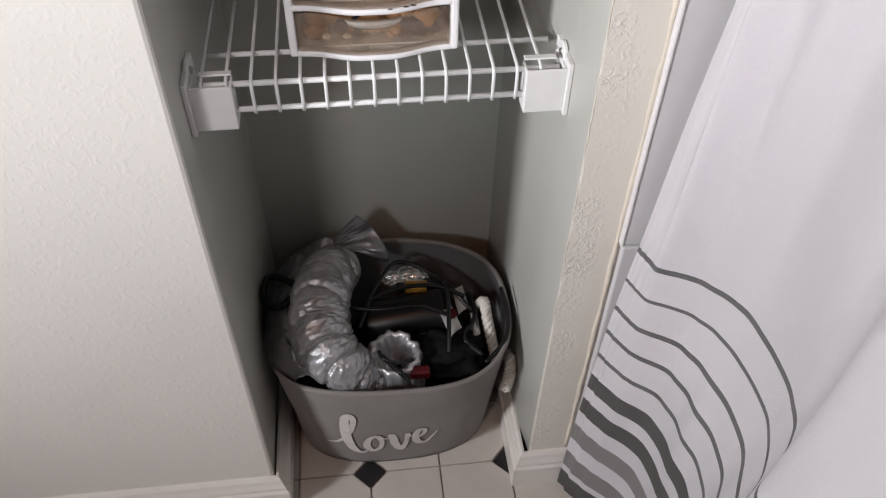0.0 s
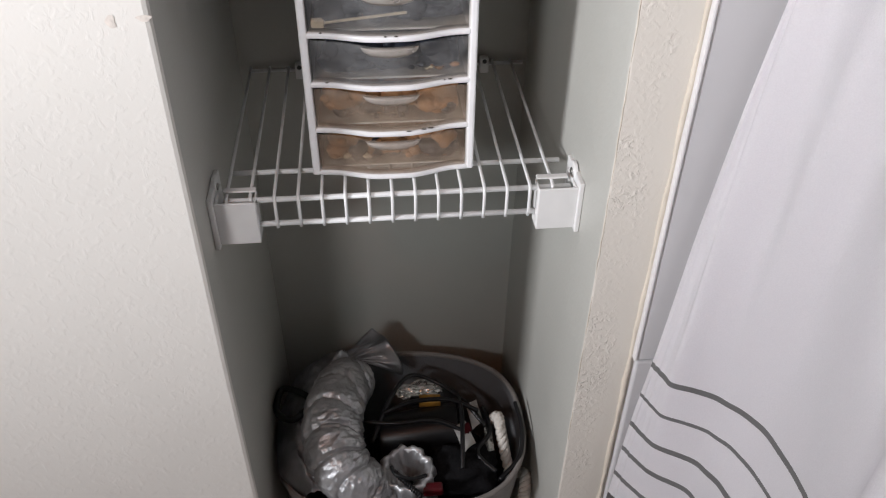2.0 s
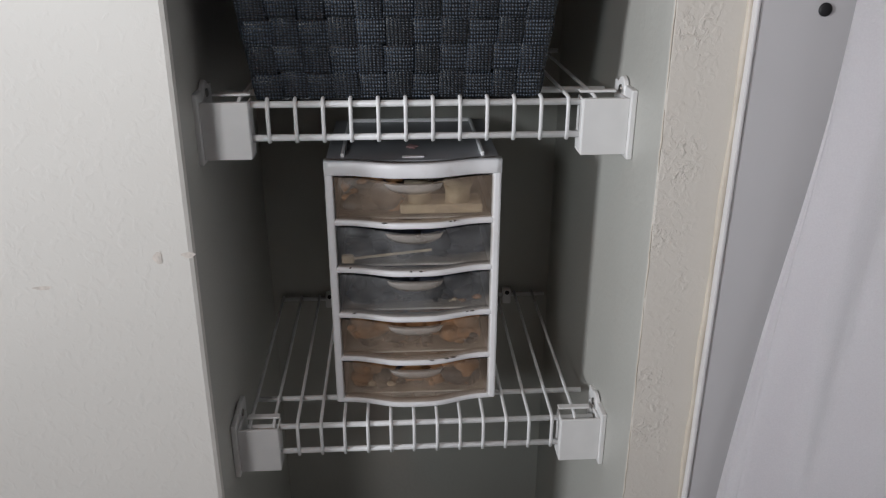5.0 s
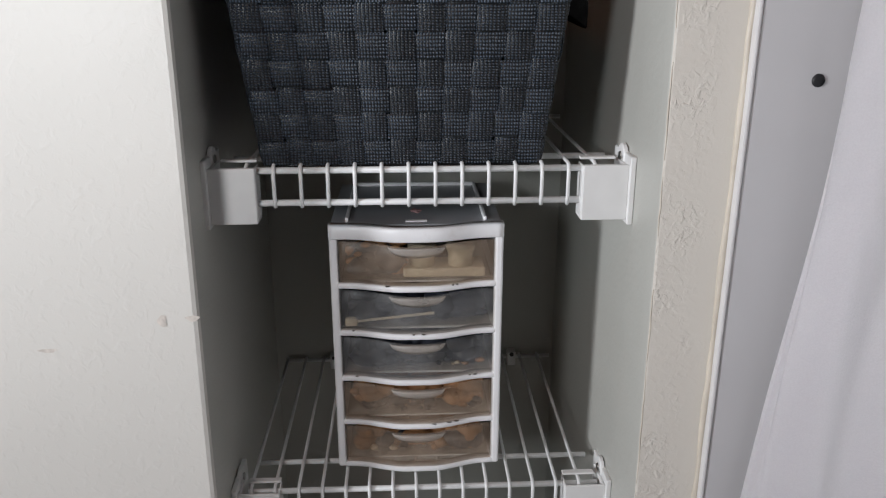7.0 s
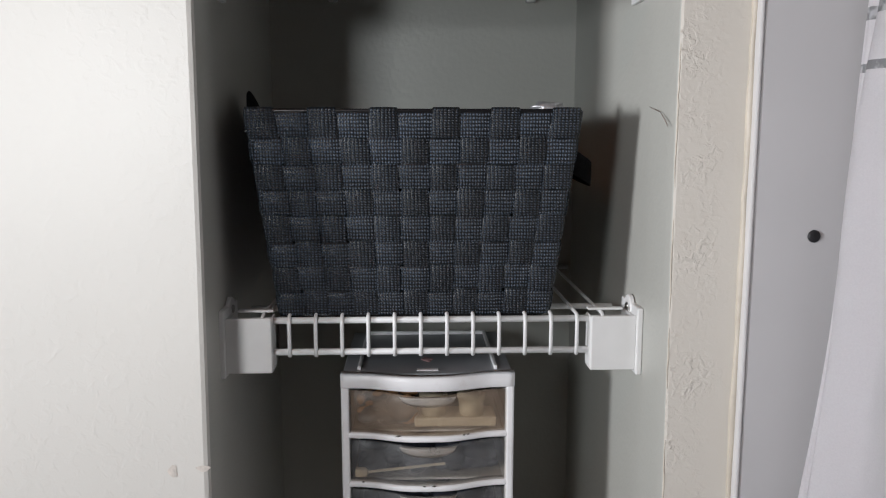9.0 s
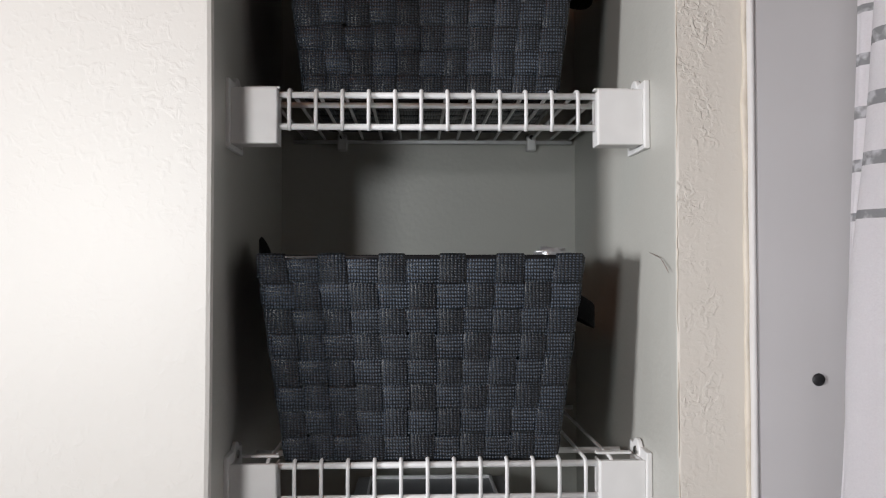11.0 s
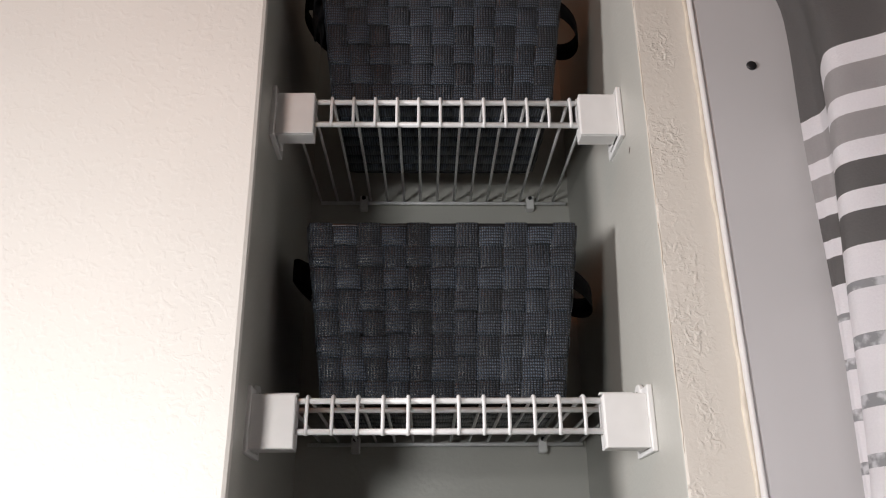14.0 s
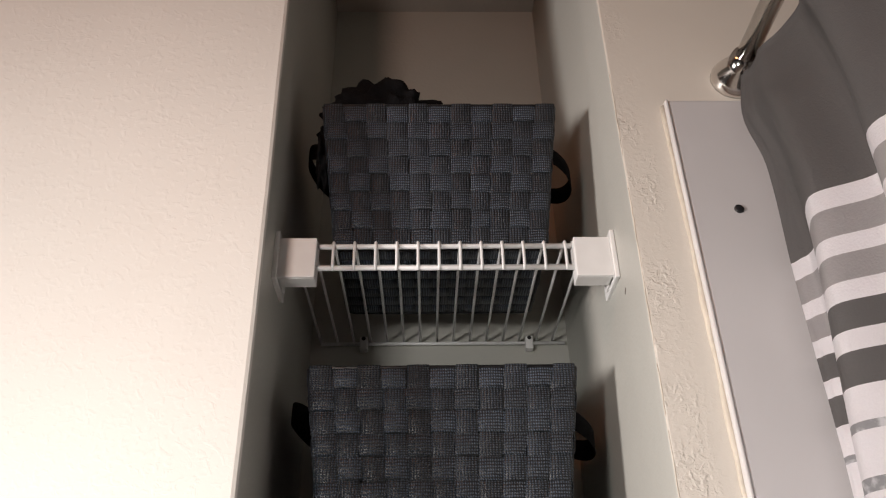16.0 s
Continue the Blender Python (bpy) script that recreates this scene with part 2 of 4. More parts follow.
def curtain_material():
    """White cotton with woven grey bands and thin lines, set by height."""
    m = material("striped curtain cotton", (0.8, 0.8, 0.8), rough=0.75, vary=0.03, vscale=4, bump=0.15, bscale=500)
    n, l = m.node_tree.nodes, m.node_tree.links
    b = n["Principled BSDF"]
    co = n.new("ShaderNodeTexCoord")
    sp = n.new("ShaderNodeSeparateXYZ")
    l.new(co.outputs["Object"], sp.inputs[0])
    W, D, G, LG, LN = (0.86, 0.84, 0.86, 1), (0.155, 0.148, 0.145, 1), (0.36, 0.34, 0.335, 1), (0.42, 0.40, 0.40, 1), (0.22, 0.215, 0.215, 1)

    def ramp(stops, lo, hi):
        mr = n.new("ShaderNodeMapRange")
        mr.inputs["From Min"].default_value, mr.inputs["From Max"].default_value = lo, hi
        l.new(sp.outputs["Z"], mr.inputs["Value"])
        r = n.new("ShaderNodeValToRGB")
        r.color_ramp.interpolation = "CONSTANT"
        e = r.color_ramp.elements
        e[0].position, e[0].color = 0, stops[0][1]
        e.remove(e[1])
        for z, c in stops[1:]:
            k = e.new((z - lo) / (hi - lo))
            k.color = c
        l.new(mr.outputs["Result"], r.inputs["Fac"])
        return r.outputs["Color"]

    low = [(0, D), (0.063, W), (0.08, G), (0.125, W), (0.162, G), (0.204, W), (0.24, D), (0.276, W), (0.302, D), (0.335, W)]
    for z in (0.38, 0.432, 0.482, 0.535, 0.588):
        low += [(z - 0.0035, LN), (z + 0.0035, W)]
    top = [(1.2, W)]
    for z in (1.363, 1.408, 1.453, 1.498, 1.543):
        top += [(z - 0.0045, (0.34, 0.34, 0.35, 1)), (z + 0.0045, W)]
    top += [(1.575, D), (1.602, W), (1.619, D), (1.645, W), (1.663, LG), (1.686, W), (1.705, LG), (1.733, W), (1.754, D)]
    a, c = ramp(low, 0.0, 0.7), ramp(top, 1.2, 2.1)
    gt = n.new("ShaderNodeMath")
    gt.operation = "GREATER_THAN"
    gt.inputs[1].default_value = 0.9
    l.new(sp.outputs["Z"], gt.inputs[0])
    mx = n.new("ShaderNodeMix")
    mx.data_type = "RGBA"
    l.new(gt.outputs[0], mx.inputs["Factor"])
    l.new(a, mx.inputs["A"])
    l.new(c, mx.inputs["B"])
    glint = [(1.2, (0, 0, 0, 1))]
    for z in (1.363, 1.408, 1.453, 1.498, 1.543):
        glint += [(z - 0.0045, (1, 1, 1, 1)), (z + 0.0045, (0, 0, 0, 1))]
    gl = ramp(glint, 1.2, 2.1)
    ng = n.new("ShaderNodeTexNoise")
    ng.inputs["Scale"].default_value, ng.inputs["Detail"].default_value = 85, 5
    l.new(co.outputs["Object"], ng.inputs["Vector"])
    mg = n.new("ShaderNodeMapRange")
    mg.inputs["From Min"].default_value, mg.inputs["From Max"].default_value = 0.5, 0.62
    l.new(ng.outputs["Fac"], mg.inputs["Value"])
    gm = n.new("ShaderNodeMath")
    gm.operation = "MULTIPLY"
    l.new(gl, gm.inputs[0])
    l.new(mg.outputs["Result"], gm.inputs[1])
    sv = n.new("ShaderNodeMix")
    sv.data_type = "RGBA"
    l.new(gm.outputs[0], sv.inputs["Factor"])
    l.new(mx.outputs["Result"], sv.inputs["A"])
    sv.inputs["B"].default_value = (0.66, 0.66, 0.68, 1)
    mx = sv
    no = n.new("ShaderNodeTexNoise")
    no.inputs["Scale"].default_value = 700
    l.new(co.outputs["Object"], no.inputs["Vector"])
    hs = n.new("ShaderNodeHueSaturation")
    mr = n.new("ShaderNodeMapRange")
    mr.inputs["To Min"].default_value, mr.inputs["To Max"].default_value = 0.95, 1.05
    l.new(no.outputs["Fac"], mr.inputs["Value"])
    l.new(mr.outputs["Result"], hs.inputs["Value"])
    l.new(mx.outputs["Result"], hs.inputs["Color"])
    l.new(hs.outputs["Color"], b.inputs["Base Color"])
    return m


M_CURTAIN = curtain_material()


# ---- mesh helpers ----
def finish(name, bm, mat, parent=None, label="", smooth=False):
    me = bpy.data.meshes.new(name)
    bmesh.ops.recalc_face_normals(bm, faces=bm.faces)
    bm.to_mesh(me)
    bm.free()
    for m in mat if isinstance(mat, (list, tuple)) else [mat]:
        me.materials.append(m)
    if smooth:
        me.polygons.foreach_set("use_smooth", [True] * len(me.polygons))
    ob = new(name, me)
    if parent:
        ob.parent = parent
    if label:
        ob["label"] = label
    return ob


def part(name, bm, mat, parent, label="", smooth=False):
    return finish(name, bm, mat, parent, label, smooth)


def shared(name, me, parent, m=None):
    ob = new(name, me)
    ob.parent = parent
    if m is not None:
        ob.matrix_basis = m
    return ob


def thing(name, label, category, group="", at=(0, 0, 0)):
    ob = new(name)
    ob.location = at
    ob.empty_display_size = 0.02
    return tagged(ob, label, category, group)


def box(x0, x1, y0, y1, z0, z1, bevel=0.0, seg=2, bm=None):
    bm = bm or bmesh.new()
    r = bmesh.ops.create_cube(bm, size=1, matrix=Matrix.Translation(((x0 + x1) / 2, (y0 + y1) / 2, (z0 + z1) / 2)) @ Matrix.Diagonal((x1 - x0, y1 - y0, z1 - z0, 1)))
    if bevel:
        es = {e for v in r["verts"] for e in v.link_edges}
        bmesh.ops.bevel(bm, geom=list(es), offset=bevel, segments=seg, affect="EDGES", profile=0.5)
    return bm


def catmull(pts, n=6, closed=False):
    pts = [Vector(p) for p in pts]
    out, k = [], len(pts)
    for i in range(k if closed else k - 1):
        p0, p1 = pts[(i - 1) % k if closed else max(i - 1, 0)], pts[i]
        p2, p3 = pts[(i + 1) % k], pts[(i + 2) % k if closed else min(i + 2, k - 1)]
        for j in range(n):
            t = j / n
            out.append(0.5 * (2 * p1 + (p2 - p0) * t + (2 * p0 - 5 * p1 + 4 * p2 - p3) * t * t + (3 * p1 - p0 - 3 * p2 + p3) * t ** 3))
    if not closed:
        out.append(pts[-1])
    return out


def tube(pts, radius, sides=8, closed=False, caps=True, bm=None, wrinkle=None):
    """A tube along points; radius is a number or a function of the share of the way."""
    bm = bm or bmesh.new()
    pts = [Vector(p) for p in pts]
    k = len(pts)
    rings, up = [], None
    for i, p in enumerate(pts):
        a = pts[(i - 1) % k] if closed or i else p
        b = pts[(i + 1) % k] if closed or i < k - 1 else p
        d = (b - a).normalized()
        if up is None:
            up = d.orthogonal().normalized()
        up = (up - d * up.dot(d)).normalized()
        side = d.cross(up)
        ring = []
        for s in range(sides):
            ang = 2 * math.pi * s / sides
            r = radius(i / max(k - 1, 1)) if callable(radius) else radius
            if wrinkle:
                r *= wrinkle(i / max(k - 1, 1), ang)
            ring.append(bm.verts.new(p + (up * math.cos(ang) + side * math.sin(ang)) * r))
        rings.append(ring)
    for i in range(k if closed else k - 1):
        a, b = rings[i], rings[(i + 1) % k]
        for s in range(sides):
            bm.faces.new((a[s], a[(s + 1) % sides], b[(s + 1) % sides], b[s]))
    if caps and not closed:
        bm.faces.new(rings[0][::-1])
        bm.faces.new(rings[-1])
    return bm


def disc(c, axis, r, h, sides=16, bevel=0.0):
    """A short cylinder from c along axis."""
    c, axis = Vector(c), Vector(axis).normalized()
    pts = [c, c + axis * h] if not bevel else [c, c + axis * (h - bevel), c + axis * h]
    return tube(pts, (lambda s: r if s < 0.99 else r - bevel) if bevel else r, sides)


def setting(name, bm, mat, label, category="", smooth=False):
    return tagged(finish(name, bm, mat, None, label, smooth), label, category, "", "structure")


# ---- the place ----
W, YF, YB, TOP = 0.404, -0.073, 0.305, 2.6


def wall_block(levels, plan, niche):
    """A wall built from a plan that changes a little with height; the sides listed in niche have the alcove's smoother
    paint, darkened for its shade.
    """
    bm = bmesh.new()
    rings = [[bm.verts.new((x, y, z)) for x, y in plan(z)] for z in levels]
    k = len(rings[0])
    for a, b in zip(rings, rings[1:]):
        for i in range(k):
            f = bm.faces.new((a[i], a[(i + 1) % k], b[(i + 1) % k], b[i]))
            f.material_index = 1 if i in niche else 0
            f.smooth = i in niche
    bm.faces.new(rings[0][::-1])
    bm.faces.new(rings[-1])
    return bm


def left_edge(z):
    """The left corner of the alcove is hand-plastered and wanders a few millimetres."""
    return float(np.interp(z, (0, 0.6, 0.9, 1.2, 1.45, 1.7, 1.9, 2.06, 2.2, TOP), (-0.003, -0.004, -0.002, 0.001, 0.002, 0.0, -0.003, -0.0065, -0.0085, -0.011)))


def left_plan(z):
    e = left_edge(z)
    return [(-2.6, YF), (e - 0.005, YF), (e - 0.0015, YF + 0.0013), (e, YF + 0.005), (min(e, 0.0) * 0.6 - 0.001, 0.0), (-0.001, YB), (-0.001, 0.42), (-2.6, 0.42)]


def right_plan(z):
    r = 0.409 + float(np.interp(z, (0, 0.8, 1.3, 1.8, TOP), (0.002, 0.002, 0.0, 0.002, 0.005)))
    return [(1.45, YF), (1.45, 0.42), (0.396, 0.42), (0.396, YB), (0.4018, 0.06), (0.4034, 0.0), (0.4048, -0.03), (r - 0.0018, -0.055), (r, YF + 0.003), (r + 0.0008, YF + 0.0008), (r + 0.003, YF)]


STEPS = [0, 0.3, 0.6, 0.75, 0.9, 1.05, 1.2, 1.33, 1.45, 1.58, 1.7, 1.8, 1.9, 1.98, 2.06, 2.13, 2.2, 2.4, TOP]
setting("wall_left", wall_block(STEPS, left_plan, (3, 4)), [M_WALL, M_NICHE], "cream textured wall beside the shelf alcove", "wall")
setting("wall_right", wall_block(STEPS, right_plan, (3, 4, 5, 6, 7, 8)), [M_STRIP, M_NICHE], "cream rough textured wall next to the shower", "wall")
setting("wall_back", box(-0.02, W + 0.02, YB, 0.41, 0, TOP), M_NICHE, "back wall of the shelf alcove, shade put into its grey cream tone", "wall")
# cracked paint line down the alcove's right corner
rnd = random.Random(8)
z0 = 0.42
while z0 < 2.0:
    z1 = z0 + rnd.uniform(0.03, 0.16)
    pts = [(right_plan(z)[9][0] + 0.0008 + rnd.uniform(-0.0006, 0.0006), YF + 0.0004, z) for z in np.linspace(z0, z1, max(4, int((z1 - z0) / 0.008)))]
    tagged(finish("paint_ridge", tube(pts, lambda q: 0.0002 + 0.0005 * math.sin(math.pi * q), 6), M_CAULK, None, "", True), "cracked yellowed paint ridge along the wall corner", "paint ridge", "paint ridges on the corner", "structure")
    z0 = z1 + rnd.uniform(0.004, 0.05)
# unseen walls that close the room, coloured dark to hold down bounced light
setting("wall_behind", box(-2.6, 1.45, -3.2, -3.1, 0, TOP), M_UNSEEN, "plain unseen wall across the bathroom, near black to cut bounced light", "wall")
setting("wall_far_left", box(-2.7, -2.6, -3.2, 0.42, 0, TOP), M_UNSEEN, "plain unseen side wall of the bathroom, near black to cut bounced light", "wall")
setting("wall_far_right", box(1.45, 1.55, -3.2, 0.42, 0, TOP), M_UNSEEN, "plain unseen wall behind the tub, near black to cut bounced light", "wall")
setting("ceiling", box(-2.7, 1.55, -3.2, 0.42, TOP, TOP + 0.1), M_CEIL, "painted ceiling, its tone darkened to cut bounced light", "ceiling")
floor = setting("floor", box(-2.7, 1.55, -3.2, 0.42, -0.1, -0.003), M_GROUT, "white vinyl floor with small black diamond insets", "floor")


def baseboard(x0, y0, x1, y1, nx, ny, e0, e1):
    """A moulded board from one point to another, standing out along (nx, ny), its ends mitred out (1) or in (-1)."""
    bm = bmesh.new()
    prof = [(0, 0), (0.018, 0), (0.018, 0.052), (0.014, 0.056), (0.014, 0.062), (0.010, 0.070), (0.008, 0.078), (0.004, 0.083), (0, 0.083)]
    k, run = len(prof), math.hypot(x1 - x0, y1 - y0)
    dx, dy = (x1 - x0) / run, (y1 - y0) / run
    a = [bm.verts.new((x0 + nx * d - dx * d * e0, y0 + ny * d - dy * d * e0, z)) for d, z in prof]
    b = [bm.verts.new((x1 + nx * d + dx * d * e1, y1 + ny * d + dy * d * e1, z)) for d, z in prof]
    for i in range(k):
        bm.faces.new((a[i], a[(i + 1) % k], b[(i + 1) % k], b[i]))
    bm.faces.new(a)
    bm.faces.new(b[::-1])
    return bm


for i, run in enumerate([(-2.6, YF, 0, YF, 0, -1, 0, 1), (0, YF, 0, YB, 1, 0, 1, -1), (0, YB, W, YB, 0, -1, -1, -1), (W, YF, W, YB, -1, 0, 1, -1), (W, YF, 0.475, YF, 0, -1, 1, 0)]):
    setting("baseboard_%d" % (i + 1), baseboard(*run), M_TRIM, "white moulded baseboard with scuffs", "baseboard")

# tub surround panel, caulk, plugs
panel = thing("shower_surround_panel", "smooth grey-white shower surround panel with dark screw plugs", "shower panel")
part("panel_sheet", box(0.477, 0.9, YF - 0.010, YF + 0.002, 0.577, 2.004, 0.003, 2), M_PANEL, panel)
part("panel_return", box(0.4735, 0.4775, YF - 0.0115, YF, 0.577, 2.004, 0.0015, 2), M_RETURN, panel, "white bevelled panel edge")
part("lower_sheet", box(0.478, 0.9, YF - 0.008, YF + 0.002, 0.02, 0.572, 0.003, 2), M_PANEL, panel)
for z in (1.224, 1.839):
    part("screw_plug", disc((0.5315, YF - 0.009, z), (0, -1, 0), 0.0056, 0.003, 16, 0.001), M_DARK, panel, "round black screw plug", True)
random.seed(3)
bead = [(0.4725 + random.uniform(-0.0008, 0.0008), YF - 0.001, 0.09 + 1.91 * i / 90) for i in range(91)]
caulk = tagged(finish("caulk_bead", tube(bead, lambda s: 0.0030 + 0.0006 * math.sin(s * 90), 8), M_CAULK, None, "", True), "aged yellowish caulk bead along the shower panel", "caulk", "", "structure")

# tub behind the curtain
tub = thing("bathtub", "white bathtub behind the shower curtain", "bathtub")
part("apron", box(0.64, 0.70, -1.7, YF - 0.012, 0, 0.42, 0.01, 3), M_PANEL, tub)
part("rim", box(0.63, 0.75, -1.7, YF - 0.012, 0.42, 0.45, 0.012, 3), M_PANEL, tub)
part("far_rim", box(1.30, 1.45, -1.7, YF - 0.012, 0.0, 0.45, 0.012, 3), M_PANEL, tub)
part("basin", box(0.70, 1.30, -1.7, YF - 0.012, 0.02, 0.08, 0.01, 2), M_PANEL, tub)

# curtain rod
rod = thing("curtain_rod", "shiny chrome shower curtain rod with a round wall flange", "curtain rod")
RX, RZ = 0.572, 2.045
part("rod_tube", tube([(RX, YF - 0.01, RZ), (RX + 0.01, -0.9, RZ), (RX + 0.01, -1.7, RZ)], 0.0125, 16), M_CHROME, rod, "", True)
part("flange", tube([(RX, YF, RZ), (RX, YF - 0.006, RZ), (RX, YF - 0.016, RZ), (RX, YF - 0.03, RZ), (RX, YF - 0.045, RZ)],
                    lambda s: (0.031, 0.031, 0.027, 0.019, 0.016)[min(4, round(s * 4))], 24), M_CHROME, rod, "domed chrome flange", True)

# shower curtain: plan profiles at a few heights, blended
LEVELS = [0.02, 0.38, 0.588, 0.92, 1.13, 1.30, 1.43, 1.543, 1.754, 1.89, 1.96, 2.02]
PLANS = [
    [(0.462, -0.098), (0.466, -0.108), (0.474, -0.122), (0.488, -0.140), (0.520, -0.172), (0.536, -0.225), (0.530, -0.300), (0.500, -0.370), (0.470, -0.430), (0.500, -0.52), (0.56, -0.70)],
    [(0.475, -0.0975), (0.479, -0.108), (0.486, -0.122), (0.500, -0.143), (0.537, -0.178), (0.548, -0.235), (0.550, -0.300), (0.520, -0.365), (0.480, -0.425), (0.510, -0.52), (0.57, -0.70)],
    [(0.489, -0.098), (0.491, -0.108), (0.496, -0.120), (0.505, -0.135), (0.547, -0.160), (0.577, -0.205), (0.586, -0.300), (0.560, -0.365), (0.505, -0.420), (0.53, -0.52), (0.58, -0.70)],
    [(0.517, -0.098), (0.518, -0.104), (0.520, -0.112), (0.523, -0.124), (0.552, -0.165), (0.574, -0.215), (0.586, -0.290), (0.566, -0.365), (0.530, -0.430), (0.55, -0.53), (0.59, -0.69)],
    [(0.543, -0.098), (0.544, -0.103), (0.543, -0.111), (0.537, -0.122), (0.560, -0.175), (0.562, -0.235), (0.580, -0.300), (0.558, -0.375), (0.565, -0.440), (0.55, -0.54), (0.60, -0.68)],
    [(0.550, -0.098), (0.552, -0.104), (0.551, -0.114), (0.536, -0.134), (0.572, -0.195), (0.552, -0.260), (0.588, -0.330), (0.552, -0.400), (0.590, -0.460), (0.55, -0.55), (0.60, -0.67)],
    [(0.556, -0.099), (0.560, -0.107), (0.560, -0.122), (0.536, -0.160), (0.576, -0.215), (0.548, -0.280), (0.592, -0.350), (0.550, -0.415), (0.597, -0.475), (0.55, -0.56), (0.60, -0.67)],
    [(0.560, -0.100), (0.566, -0.110), (0.565, -0.132), (0.528, -0.190), (0.578, -0.235), (0.545, -0.300), (0.594, -0.365), (0.55, -0.43), (0.60, -0.49), (0.55, -0.57), (0.60, -0.67)],
    [(0.563, -0.0997), (0.571, -0.112), (0.570, -0.142), (0.532, -0.222), (0.580, -0.262), (0.543, -0.325), (0.595, -0.390), (0.55, -0.45), (0.60, -0.51), (0.55, -0.58), (0.60, -0.68)],
    [(0.567, -0.099), (0.573, -0.112), (0.571, -0.138), (0.545, -0.195), (0.586, -0.250), (0.548, -0.315), (0.597, -0.380), (0.55, -0.44), (0.60, -0.50), (0.55, -0.57), (0.60, -0.67)],
    [(0.557, -0.097), (0.561, -0.108), (0.564, -0.126), (0.558, -0.165), (0.590, -0.230), (0.550, -0.300), (0.598, -0.365), (0.55, -0.43), (0.60, -0.49), (0.55, -0.56), (0.60, -0.66)],
    [(0.566, -0.104), (0.568, -0.112), (0.571, -0.128), (0.570, -0.155), (0.590, -0.220), (0.552, -0.290), (0.598, -0.355), (0.55, -0.42), (0.60, -0.48), (0.55, -0.55), (0.60, -0.65)],
]


def curtain():
    bm = bmesh.new()
    # the hem turns back towards the wall
    lines = [catmull([(p[0][0] + 0.014, p[0][1] + 0.005, 0)] + [(x, y, 0) for x, y in p], 10) for p in PLANS]
    slopes = []
    for j in range(len(LEVELS)):
        a, b = max(j - 1, 0), min(j + 1, len(LEVELS) - 1)
        slopes.append([(q - p) / (LEVELS[b] - LEVELS[a]) for p, q in zip(lines[a], lines[b])])
    rows, nz = [], 150
    for k in range(nz + 1):
        z = LEVELS[0] + (LEVELS[-1] - LEVELS[0]) * k / nz
        j = max(i for i in range(len(LEVELS) - 1) if z >= LEVELS[i] - 1e-6)
        h = LEVELS[j + 1] - LEVELS[j]
        t = (z - LEVELS[j]) / h
        h00, h10, h01, h11 = 2 * t ** 3 - 3 * t * t + 1, t ** 3 - 2 * t * t + t, 3 * t * t - 2 * t ** 3, t ** 3 - t * t
        row = []
        for i in range(len(lines[j])):
            p = lines[j][i] * h00 + slopes[j][i] * h * h10 + lines[j + 1][i] * h01 + slopes[j + 1][i] * h * h11
            wob = noise.noise(Vector((i * 0.08, z * 2.2, 5.0))) * 0.004 + noise.noise(Vector((i * 0.24, z * 5.0, 1.0))) * 0.0022
            wob += 0.0085 * math.sin(i * 0.42 + z * 1.3) * max(0.0, 1 - abs(z - 0.98) / 0.42) ** 0.7 * min(1, max(0, i - 32) / 14)
            wob *= min(1, i / 14)
            row.append(bm.verts.new((p.x + wob, p.y, z)))
        rows.append(row)
    for a, b in zip(rows, rows[1:]):
        for i in range(len(a) - 1):
            bm.faces.new((a[i], a[i + 1], b[i + 1], b[i]))
    bmesh.ops.solidify(bm, geom=bm.faces[:], thickness=0.0012)
    return bm


cur = thing("shower_curtain", "white cotton shower curtain with grey stripes hanging in folds", "shower curtain")
part("cloth", curtain(), M_CURTAIN, cur, "", True)
for i, y in enumerate((-0.36, -0.44, -0.55)):
    c = Vector((RX + 0.002, y, RZ - 0.012))
    pts = [c + Vector((math.cos(a) * 0.024, 0, math.sin(a) * 0.030)) for a in np.linspace(0, 2 * math.pi, 20, endpoint=False)]
    part("hook_ring", tube(pts, 0.0018, 6, True), M_CHROME, cur, "thin chrome hook ring", True)

# ---- wire shelves ----
PITCH, LIP, DEEP = 0.0254, 0.031, 0.298


def wire_mesh(rise):
    r = 0.0019
    pts = [(0, -0.0035, -LIP - 0.004), (0, -0.0052, -LIP + 0.004), (0, -0.0052, -0.004), (0, -0.004, 0.0035), (0, 0.002, 0.0052), (0, 0.03, 0.005 + rise * 0.1), (0, DEEP * 0.6, 0.0045 + rise * 0.6), (0, DEEP, 0.0045 + rise)]
    bm = tube(pts, r, 7)
    me = bpy.data.meshes.new("wire")
    bmesh.ops.recalc_face_normals(bm, faces=bm.faces)
    bm.to_mesh(me)
    bm.free()
    me.materials.append(M_WIRE)
    me.polygons.foreach_set("use_smooth", [True] * len(me.polygons))
    return me


